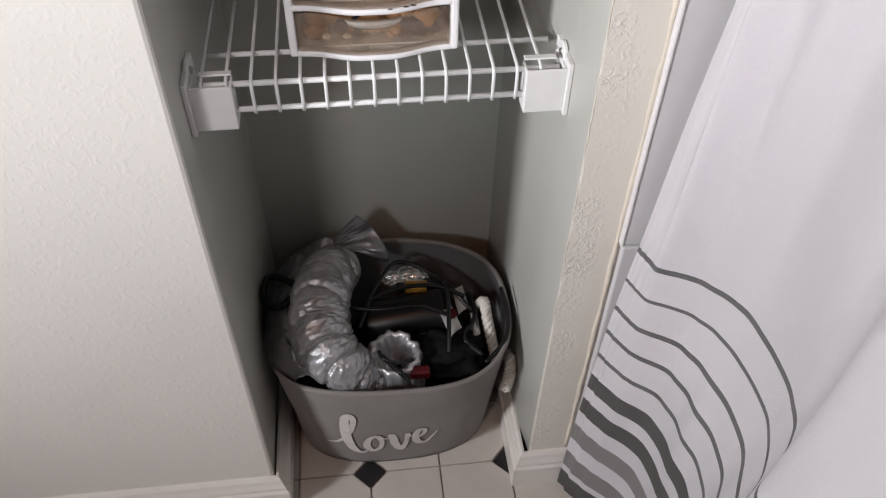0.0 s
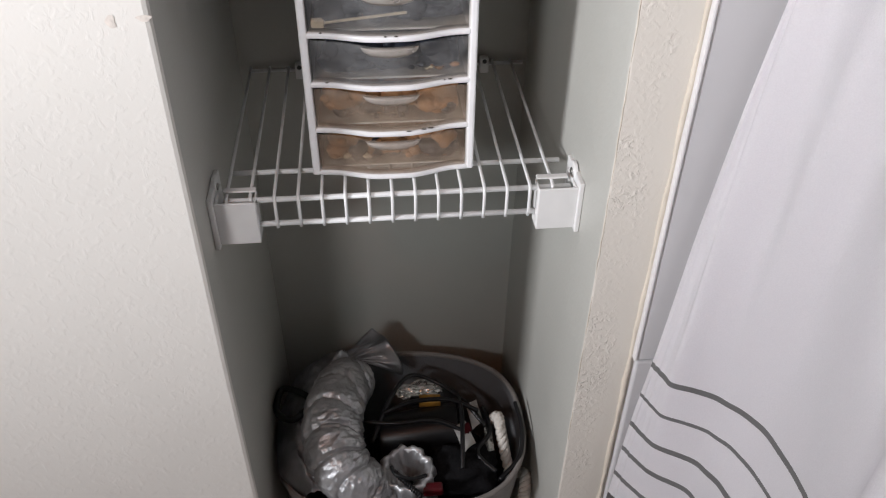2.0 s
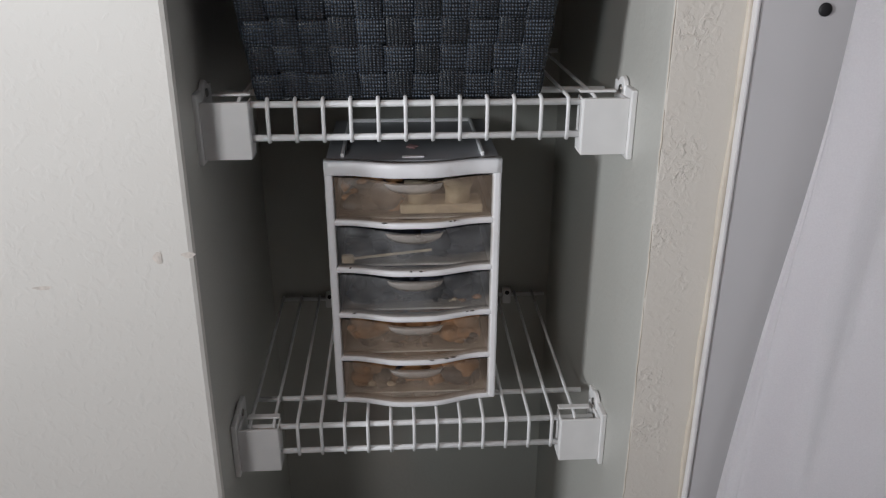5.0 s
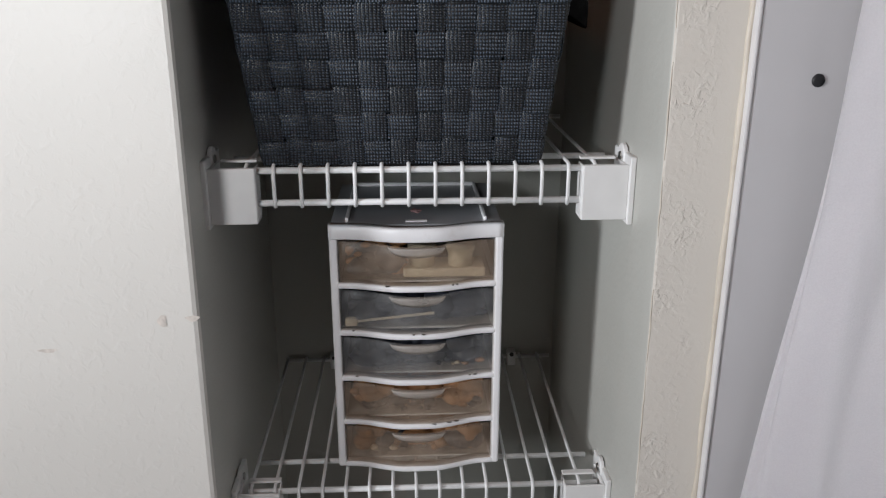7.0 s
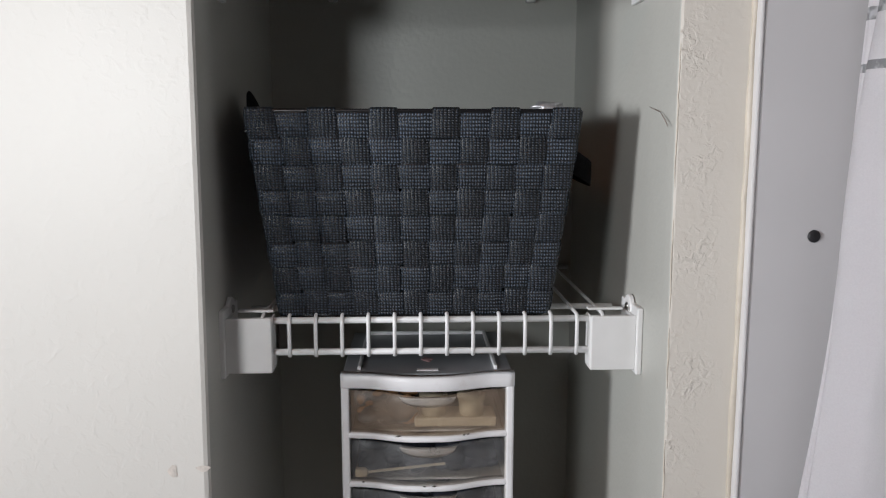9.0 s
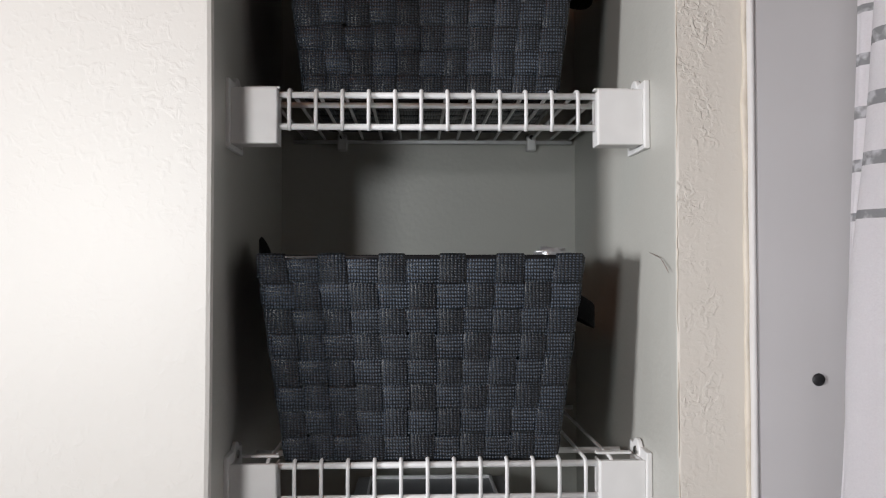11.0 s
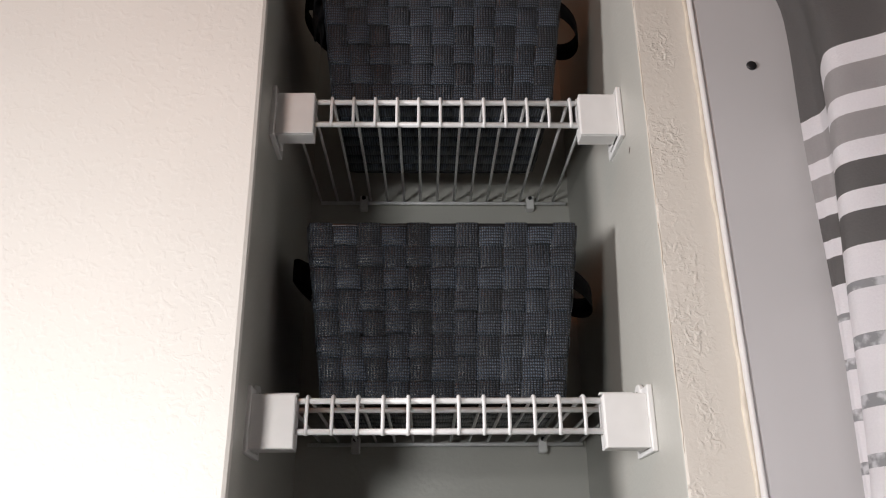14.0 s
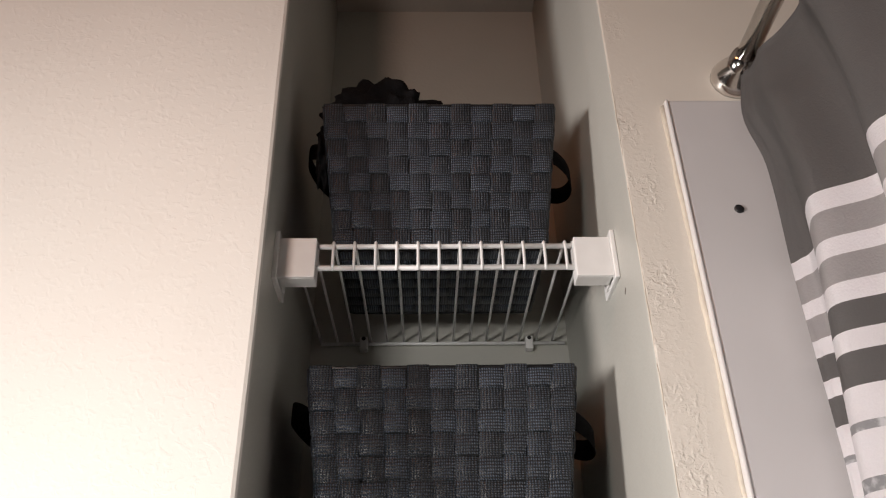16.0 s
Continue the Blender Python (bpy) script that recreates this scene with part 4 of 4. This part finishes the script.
fbin = thing("fabric_bin", "grey felt oval storage bin with rope handles and love lettering", "storage bin")
part("outer_wall", bin_wall(0.0, 0.0), M_FELT, fbin, "", True)
part("lining", bin_wall(0.004, 0.03), M_BINLINE, fbin, "dark grey lining", True)
part("hem", tube([bin_point(2 * math.pi * i / 96, 1.0, 0.002) for i in range(96)], 0.0042, 8, True), M_FELT, fbin, "rolled hem", True)

# lettering on the front: brush strokes as (across, up, half width)
LETTERS = {
    "letter_l": [(-0.012, 0.052, 0.0015), (0.006, 0.060, 0.003), (0.026, 0.092, 0.004), (0.036, 0.140, 0.005), (0.030, 0.160, 0.006), (0.022, 0.145, 0.007), (0.022, 0.090, 0.008), (0.030, 0.040, 0.007), (0.044, 0.022, 0.004), (0.056, 0.030, 0.002)],
    "letter_o": [(0.073, 0.080, 0.004), (0.060, 0.072, 0.005), (0.054, 0.048, 0.006), (0.062, 0.026, 0.005), (0.076, 0.034, 0.004), (0.080, 0.058, 0.004), (0.073, 0.080, 0.004), (0.084, 0.068, 0.002), (0.094, 0.072, 0.0015)],
    "letter_v": [(0.092, 0.072, 0.003), (0.098, 0.076, 0.006), (0.102, 0.046, 0.007), (0.112, 0.022, 0.006), (0.122, 0.050, 0.004), (0.124, 0.080, 0.004), (0.130, 0.066, 0.002)],
    "letter_e": [(0.134, 0.052, 0.002), (0.150, 0.068, 0.003), (0.154, 0.086, 0.004), (0.145, 0.090, 0.005), (0.138, 0.068, 0.006), (0.142, 0.042, 0.006), (0.156, 0.038, 0.004), (0.170, 0.064, 0.002), (0.176, 0.082, 0.001)],
}


def on_front(x, z):
    """The place on the bin's front at across x, height z, with a little lift."""
    v = min(1.0, max(0.0, z / BZ))
    lo, hi = math.pi * 1.02, math.pi * 1.98
    for _ in range(40):
        mid = (lo + hi) / 2
        if bin_point(mid, v).x < x:
            lo = mid
        else:
            hi = mid
    p = bin_point(lo, v)
    ang = lo
    w = noise.noise(Vector((math.cos(ang) * 2.2, math.sin(ang) * 2.2, v * 1.5))) * 0.006 * math.sin(math.pi * v)
    p += Vector((math.cos(ang), math.sin(ang), 0)) * w
    return p + Vector((0, -0.0012, 0))


for name, pts in LETTERS.items():
    path = catmull(pts, 7)
    bm = bmesh.new()
    prev = None
    for i, p in enumerate(path):
        d = path[min(i + 1, len(path) - 1)] - path[max(i - 1, 0)]
        nx, nz = -d.y, d.x
        q = math.hypot(nx, nz) or 1
        nx, nz = nx / q * p.z, nz / q * p.z
        lift = Vector((0, -0.00002 * i, 0))
        a, b = bm.verts.new(on_front(0.0955 + p.x * 0.96 + nx, 0.034 + p.y + nz) + lift), bm.verts.new(on_front(0.0955 + p.x * 0.96 - nx, 0.034 + p.y - nz) + lift)
        if prev:
            bm.faces.new((prev[0], a, b, prev[1]))
        prev = (a, b)
    part(name, bm, M_LETTER, fbin, "white brush script letter")


def twisted_rope(pts, r, turns, name, parent):
    path = catmull(pts, 14)
    rp = part(name, tube(path, r * 0.6, 8), M_ROPE, parent, "twisted white cotton rope", True)
    for s in range(3):
        st = []
        for i, p in enumerate(path):
            d = (path[min(i + 1, len(path) - 1)] - path[max(i - 1, 0)]).normalized()
            u = d.orthogonal().normalized()
            a = 2 * math.pi * (turns * i / len(path) + s / 3)
            st.append(p + (u * math.cos(a) + d.cross(u) * math.sin(a)) * r * 0.55)
        part("strand", tube(st, r * 0.62, 7), M_ROPE, rp, "", True)


twisted_rope([(0.345, 0.10, 0.262), (0.350, 0.085, 0.285), (0.352, 0.065, 0.272), (0.358, 0.045, 0.240), (0.366, 0.03, 0.20)], 0.008, 5, "rope_handle", fbin)
twisted_rope([(0.380, 0.06, 0.175), (0.392, 0.045, 0.185), (0.389, 0.02, 0.170), (0.378, 0.0, 0.160)], 0.009, 4, "rope_handle", fbin)

# contents
HOSE = catmull([(0.122, 0.172, 0.292), (0.110, 0.145, 0.312), (0.097, 0.095, 0.322), (0.093, 0.048, 0.314), (0.102, 0.010, 0.298), (0.126, -0.009, 0.276), (0.155, -0.008, 0.248), (0.184, 0.002, 0.226)], 36)


def hose_wrinkle(s, a):
    """Quilted bands between gathered zigzag seams."""
    c, d = math.cos(a), math.sin(a)
    ring = abs(math.sin(s * 9 * math.pi + 0.5 * math.sin(2 * a) + 0.5 * noise.noise(Vector((c, d, s * 6)))))
    pucker = math.sin(a * 17 + 3 * noise.noise(Vector((c * 2, d * 2, s * 20)))) * (1 - ring) ** 1.5
    ridge = 1 - abs(noise.noise(Vector((c * 3.2, d * 3.2, s * 30))))
    fine = 1 - abs(noise.noise(Vector((c * 7 + 3, d * 7, s * 60))))
    seam = math.exp(-(ring / 0.2) ** 2)
    return (0.97 + 0.05 * ring - 0.10 * seam + 0.03 * pucker) * (0.83 + 0.10 * ridge + 0.07 * fine)


hose = thing("dryer_bonnet", "crinkled silver soft hair dryer bonnet with quilted hose", "hair bonnet")
part("hose", tube(HOSE, lambda s: 0.041 + 0.006 * math.sin(math.pi * min(1, s * 1.2)) - 0.006 * max(0.0, s - 0.55) / 0.45, 84, wrinkle=hose_wrinkle), M_SILVER, hose, "", True)


def cloth_patch(rows):
    """A thin cloth through rows of points."""
    bm = bmesh.new()
    g = [[bm.verts.new(p) for p in r] for r in rows]
    for a, b in zip(g, g[1:]):
        for i in range(len(a) - 1):
            bm.faces.new((a[i], a[i + 1], b[i + 1], b[i]))
    bmesh.ops.solidify(bm, geom=bm.faces[:], thickness=0.0012)
    return bm


# the cap: gathered at the hose and fanning out to a standing tip
G, TIP, SIDE = Vector((0.112, 0.190, 0.326)), Vector((0.156, 0.214, 0.374)), Vector((0.204, 0.178, 0.292))
rows = []
for k in range(25):
    s = k / 24
    row = []
    for i in range(41):
        b = i / 40
        end = TIP.lerp(SIDE, b) + Vector((0.010, 0.004, 0.008)) * math.sin(math.pi * b)
        p = G.lerp(end, s) + (Vector((-0.012, 0.010, -0.012)) * (1 - 2 * b)) * (1 - s)
        fold = 0.009 * s * math.sin(b * 9 + 0.6) + 0.004 * (1 - s) * math.sin(b * 42) + 0.006 * noise.noise(Vector((b * 4, s * 3, 2.0)))
        row.append(p + Vector((0.35, -0.85, 0.3)) * fold)
    rows.append(row)
part("cap_cloth", cloth_patch(rows), M_SILVER, hose, "gathered silver cap cloth", True)
# the loose rest of the cap spills over the bin's side
inner = catmull([(0.120, 0.190, 0.325), (0.098, 0.170, 0.318), (0.080, 0.130, 0.312), (0.066, 0.085, 0.306), (0.068, 0.040, 0.296), (0.082, 0.004, 0.280), (0.100, -0.018, 0.262)], 10)
outer = catmull([(0.100, 0.232, 0.300), (0.058, 0.218, 0.296), (0.026, 0.185, 0.288), (0.005, 0.125, 0.276), (0.003, 0.078, 0.266), (0.010, 0.030, 0.262), (0.052, -0.016, 0.262)], 10)
rows = []
for k in range(23):
    s = k / 18
    row = []
    for i, (a, b) in enumerate(zip(inner, outer)):
        q = min(s, 1.0)
        p = a.lerp(b, q) + Vector((0, 0, 0.016 * math.sin(math.pi * q) - 0.03 * max(0.0, s - 1.0) * 5))
        w = noise.fractal(Vector((i * 0.12, s * 2.6, 4.0)), 0.8, 2.0, 4) * 0.018 * math.sin(math.pi * min(1, q * 0.9 + 0.1)) + 0.003 * math.sin(i * 0.9) * (1 - q)
        p += Vector((0.3, 0.0, 0.9)) * w
        p.x = max(p.x, 0.0015)
        row.append(p)
    rows.append(row)
part("cap_cloth", cloth_patch(rows), M_SILVER, hose, "loose silver cap cloth", True)
bm = bmesh.new()
mouth_rows = []
for q, (z, rad) in enumerate(((0.205, 0.046), (0.225, 0.047), (0.245, 0.044), (0.262, 0.042), (0.276, 0.040), (0.283, 0.037), (0.284, 0.033), (0.278, 0.028), (0.266, 0.024), (0.250, 0.019), (0.240, 0.010))):
    row = []
    for k in range(64):
        a = 2 * math.pi * k / 64
        w = 1 + 0.055 * math.sin(a * 14 + q * 0.5) + 0.13 * noise.noise(Vector((math.cos(a) * 2.6, math.sin(a) * 2.6, z * 40)))
        row.append(bm.verts.new((0.200 + rad * w * math.cos(a), 0.004 + rad * w * 0.92 * math.sin(a), z + 0.006 * math.sin(a) + 0.004 * noise.noise(Vector((math.cos(a) * 3, math.sin(a) * 3, 7))))))
    mouth_rows.append(row)
for a, b in zip(mouth_rows, mouth_rows[1:]):
    for k in range(64):
        bm.faces.new((a[k], a[(k + 1) % 64], b[(k + 1) % 64], b[k]))
part("hose_mouth", bm, M_SILVER, hose, "gathered silver hose mouth", True)
part("elastic_cord", tube(catmull([(0.178, 0.0, 0.292), (0.184, -0.018, 0.298), (0.205, -0.022, 0.290), (0.228, -0.012, 0.282)], 8), 0.003, 8), M_BLACKPL, hose, "black elastic cord", True)
part("cord_loop", tube(catmull([(0.005, 0.122, 0.309), (0.014, 0.148, 0.312), (0.046, 0.130, 0.318), (0.058, 0.108, 0.318), (0.034, 0.082, 0.316), (0.010, 0.098, 0.309)], 6, True), 0.0055, 8, True), M_BLACKPL, hose, "black drawstring loop", True)

dryer = thing("hair_dryer", "black plastic hair dryer lying in the bin", "hair dryer")
part("barrel", tube(catmull([(0.165, 0.098, 0.235), (0.20, 0.098, 0.24), (0.255, 0.10, 0.245), (0.285, 0.10, 0.245)], 6), lambda s: 0.036 + 0.006 * s, 24), M_BLACKPL, dryer, "", True)
part("handle", tube(catmull([(0.25, 0.09, 0.235), (0.255, 0.05, 0.23), (0.262, 0.0, 0.22)], 6), lambda s: 0.02 - 0.003 * s, 16), M_BLACKPL, dryer, "", True)
part("grip_ring", tube(catmull([(0.255 + 0.021 * math.cos(a), 0.045, 0.23 + 0.021 * math.sin(a)) for a in np.linspace(0, 6.283, 16, endpoint=False)], 2, True), 0.0015, 6, True), M_STEEL, dryer, "", True)
CORDS = [
    [(0.15, 0.06, 0.275), (0.18, 0.12, 0.30), (0.215, 0.165, 0.305), (0.26, 0.155, 0.295), (0.30, 0.12, 0.285), (0.33, 0.08, 0.27)],
    [(0.17, 0.10, 0.295), (0.22, 0.115, 0.30), (0.275, 0.115, 0.298), (0.32, 0.10, 0.285)],
    [(0.29, 0.14, 0.285), (0.292, 0.09, 0.298), (0.288, 0.04, 0.296), (0.284, 0.0, 0.275)],
    [(0.14, 0.085, 0.295), (0.19, 0.075, 0.298), (0.25, 0.078, 0.295), (0.30, 0.06, 0.28)],
    [(0.378, 0.10, 0.30), (0.383, 0.06, 0.288), (0.374, 0.02, 0.268), (0.34, -0.01, 0.255)],
    [(0.33, 0.12, 0.27), (0.335, 0.07, 0.27), (0.31, 0.03, 0.272), (0.335, 0.0, 0.262)],
]
for i, c in enumerate(CORDS):
    tagged(finish("power_cord", tube(catmull(c, 10), 0.0036, 8), M_BLACKPL, None, "", True), "black power cord looped over the bin contents", "cord", "cords in the bin")
tagged(finish("black_pouch", crumple(0.285, 0.022, 0.242, 0.060, 0.038, 0.034, 7, 0.3, 14), M_BLACK, None, "", True), "soft black cloth pouch in the bin", "pouch")
tagged(finish("black_pouch", crumple(0.225, 0.098, 0.165, 0.115, 0.082, 0.05, 17, 0.2, 12), M_BLACK, None, "", True), "dark cloth lining the bin under the dryer", "cloth")
tagged(finish("red_comb", box(0.222, 0.252, -0.033, -0.018, 0.258, 0.274, 0.003, 2), M_RED, None), "small glossy red plastic comb piece", "comb")
comb = tagged(finish("spring_comb", tube([(0.180 + 0.0006 * i, -0.004 - 0.0006 * i + 0.005 * math.sin(i * 1.3), 0.288 - 0.0002 * i + 0.005 * math.cos(i * 1.3)) for i in range(70)], 0.0016, 6), M_BLACKPL, None, "", True), "coiled black spring cord", "cord")
tagged(finish("foil_packet", crumple(0.228, 0.150, 0.285, 0.034, 0.018, 0.008, 2, 0.5, 18), M_FOIL, None), "crumpled shiny foil packet", "packet")
gold = thing("amber_bottle", "amber metallic bottle end among black cords", "bottle")
part("bottle_body", tube([(0.228, 0.130, 0.283), (0.262, 0.128, 0.283)], 0.010, 16), M_GOLD, gold, "", True)
part("bottle_cap", tube([(0.214, 0.131, 0.283), (0.228, 0.130, 0.283)], 0.008, 16), M_BLACKPL, gold, "black cap", True)


def sheet(c, u, v, curl, mat, name, label, cat):
    bm = bmesh.new()
    c, u, v = Vector(c), Vector(u), Vector(v)
    nrm = u.cross(v).normalized()
    g = [[bm.verts.new(c + u * (i / 6 - 0.5) + v * (j / 6 - 0.5) + nrm * curl * math.sin(i / 6 * 3 + j * 0.3)) for i in range(7)] for j in range(7)]
    for a, b in zip(g, g[1:]):
        for i in range(6):
            bm.faces.new((a[i], a[i + 1], b[i + 1], b[i]))
    bmesh.ops.solidify(bm, geom=bm.faces[:], thickness=0.0006)
    return tagged(finish(name, bm, mat, None, "", True), label, cat)


sheet((0.293, 0.055, 0.282), (0.020, 0.014, 0.004), (-0.012, 0.045, 0.004), 0.004, M_PAPER, "paper_tag", "white paper warning tag with red mark", "tag")
sheet((0.297, 0.066, 0.286), (0.012, 0.006, 0.002), (-0.004, 0.016, 0.002), 0.001, M_RED, "tag_mark", "small red printed mark on the tag", "tag")
sheet((0.315, 0.105, 0.272), (0.018, 0.01, 0.004), (-0.006, 0.045, 0.006), 0.003, M_PAPER, "paper_tag", "white folded paper tag on the cord", "tag")
sheet((0.333, 0.065, 0.262), (0.014, 0.004, 0.0), (0.002, 0.05, 0.01), 0.003, M_FOIL, "foil_strip", "crinkled translucent wrapper strip", "wrapper")

# ---- floor tiles ----
TP = 0.1205
OX, OY = 0.148, -0.041


def tile_outline(cuts):
    """The corners of a square tile, the listed ones cut away for an inset."""
    h, c = TP / 2 - 0.0016, 0.028
    pts = []
    for k, (sx, sy) in enumerate(((-1, -1), (1, -1), (1, 1), (-1, 1))):
        p = Vector((sx * h, sy * h, 0))
        if k in cuts:
            a, b = Vector((-sx * c, 0, 0)), Vector((0, -sy * c, 0))
            pts += [p + b, p + a] if sx * sy > 0 else [p + a, p + b]
        else:
            pts.append(p)
    return pts


def tile_mesh(cuts):
    pts = tile_outline(cuts)
    bm = bmesh.new()
    up = [bm.verts.new(p) for p in pts]
    lo = [bm.verts.new(p + Vector((0, 0, -0.003))) for p in pts]
    bm.faces.new(up)
    for i in range(len(up)):
        bm.faces.new((up[i], lo[i], lo[(i + 1) % len(up)], up[(i + 1) % len(up)]))
    me = bpy.data.meshes.new("tile")
    bmesh.ops.recalc_face_normals(bm, faces=bm.faces)
    bm.to_mesh(me)
    bm.free()
    me.materials.append(M_TILE)
    return me


bm = bmesh.new()
dv = [bm.verts.new(p) for p in ((0.0268, 0, 0), (0, 0.0268, 0), (-0.0268, 0, 0), (0, -0.0268, 0))]
bm.faces.new(dv)
dl = [bm.verts.new(v.co + Vector((0, 0, -0.003))) for v in dv]
for i in range(4):
    bm.faces.new((dv[i], dl[i], dl[(i + 1) % 4], dv[(i + 1) % 4]))
DIA = bpy.data.meshes.new("inset")
bmesh.ops.recalc_face_normals(bm, faces=bm.faces)
bm.to_mesh(DIA)
bm.free()
DIA.materials.append(M_BLACKTILE)
TILES = {}
rest_v, rest_f = [], []
for i in range(-25, 5):
    for j in range(-28, 4):
        # insets at every other crossing in both directions
        cuts = tuple(k for k, (a, b) in enumerate(((i, j), (i + 1, j), (i + 1, j + 1), (i, j + 1))) if a % 2 == 0 and b % 2 == 0)
        x, y = OX + (i + 0.5) * TP, OY + (j + 0.5) * TP
        near = -6 <= i and -7 <= j
        if near:
            if cuts not in TILES:
                TILES[cuts] = tile_mesh(cuts)
            shared("tile", TILES[cuts], floor, Matrix.Translation((x, y, 0)))
            if i % 2 == 0 and j % 2 == 0:
                shared("inset", DIA, floor, Matrix.Translation((OX + i * TP, OY + j * TP, 0.0)))
        elif x > -2.55 and y > -3.0:
            pts = tile_outline(cuts)
            rest_f.append(tuple(range(len(rest_v), len(rest_v) + len(pts))))
            rest_v += [(p.x + x, p.y + y, 0.0) for p in pts]
            if i % 2 == 0 and j % 2 == 0:
                rest_f.append(tuple(range(len(rest_v), len(rest_v) + 4)))
                rest_v += [(OX + i * TP + a, OY + j * TP + b, 0.0) for a, b in ((0.0268, 0), (0, 0.0268), (-0.0268, 0), (0, -0.0268))]
me = bpy.data.meshes.new("far_tiles")
me.from_pydata(rest_v, [], rest_f)
me.materials.append(M_TILE)
me.materials.append(M_BLACKTILE)
for p in me.polygons:
    p.material_index = 1 if len(p.vertices) == 4 and p.area < 0.002 else 0
far = new("far_tiles", me)
far.parent = floor
far["kind"] = "stuff"

# ---- scuffs on the paint ----
M_SCUFF = material("dark scuff", (0.30, 0.26, 0.235), rough=0.8, vary=0.4, vscale=90)
M_RUST = material("tan stain", (0.66, 0.605, 0.55), rough=0.6, vary=0.3, vscale=150)
XS = W - 0.0002
for path in ([(0.021, 1.723), (0.012, 1.732)], [(0.062, 1.716), (0.058, 1.722)], [(-0.011, 1.337), (-0.03, 1.334), (-0.047, 1.331)], [(-0.047, 1.331), (-0.06, 1.324), (-0.069, 1.318)],
             [(0.012, 1.352), (0.004, 1.345)], [(0.102, 0.900), (0.092, 0.903), (0.080, 0.898)], [(-0.024, 1.762), (-0.030, 1.768)]):
    pts = catmull([(XS, y, z) for y, z in path], 5)
    tagged(finish("scuff_mark", tube(pts, lambda q: 0.0002 + 0.0004 * math.sin(math.pi * q), 5), M_SCUFF), "thin dark scuff scratched into the wall paint", "scuff", "scuffs on the alcove wall", "structure")
for x, z, rx, rz in ((-0.033, 1.013, 0.004, 0.006), (-0.006, 1.015, 0.006, 0.003), (-0.138, 0.986, 0.008, 0.002)):
    bm = bmesh.new()
    ring = [bm.verts.new((x + rx * math.cos(a) * (1 + 0.3 * math.sin(3 * a + x * 50)), YF - 0.0004, z + rz * math.sin(a))) for a in np.linspace(0, 6.283, 14, endpoint=False)]
    bm.faces.new(ring)
    tagged(finish("paint_stain", bm, M_RUST), "faint tan stain on the cream wall", "stain", "stains on the wall", "structure")
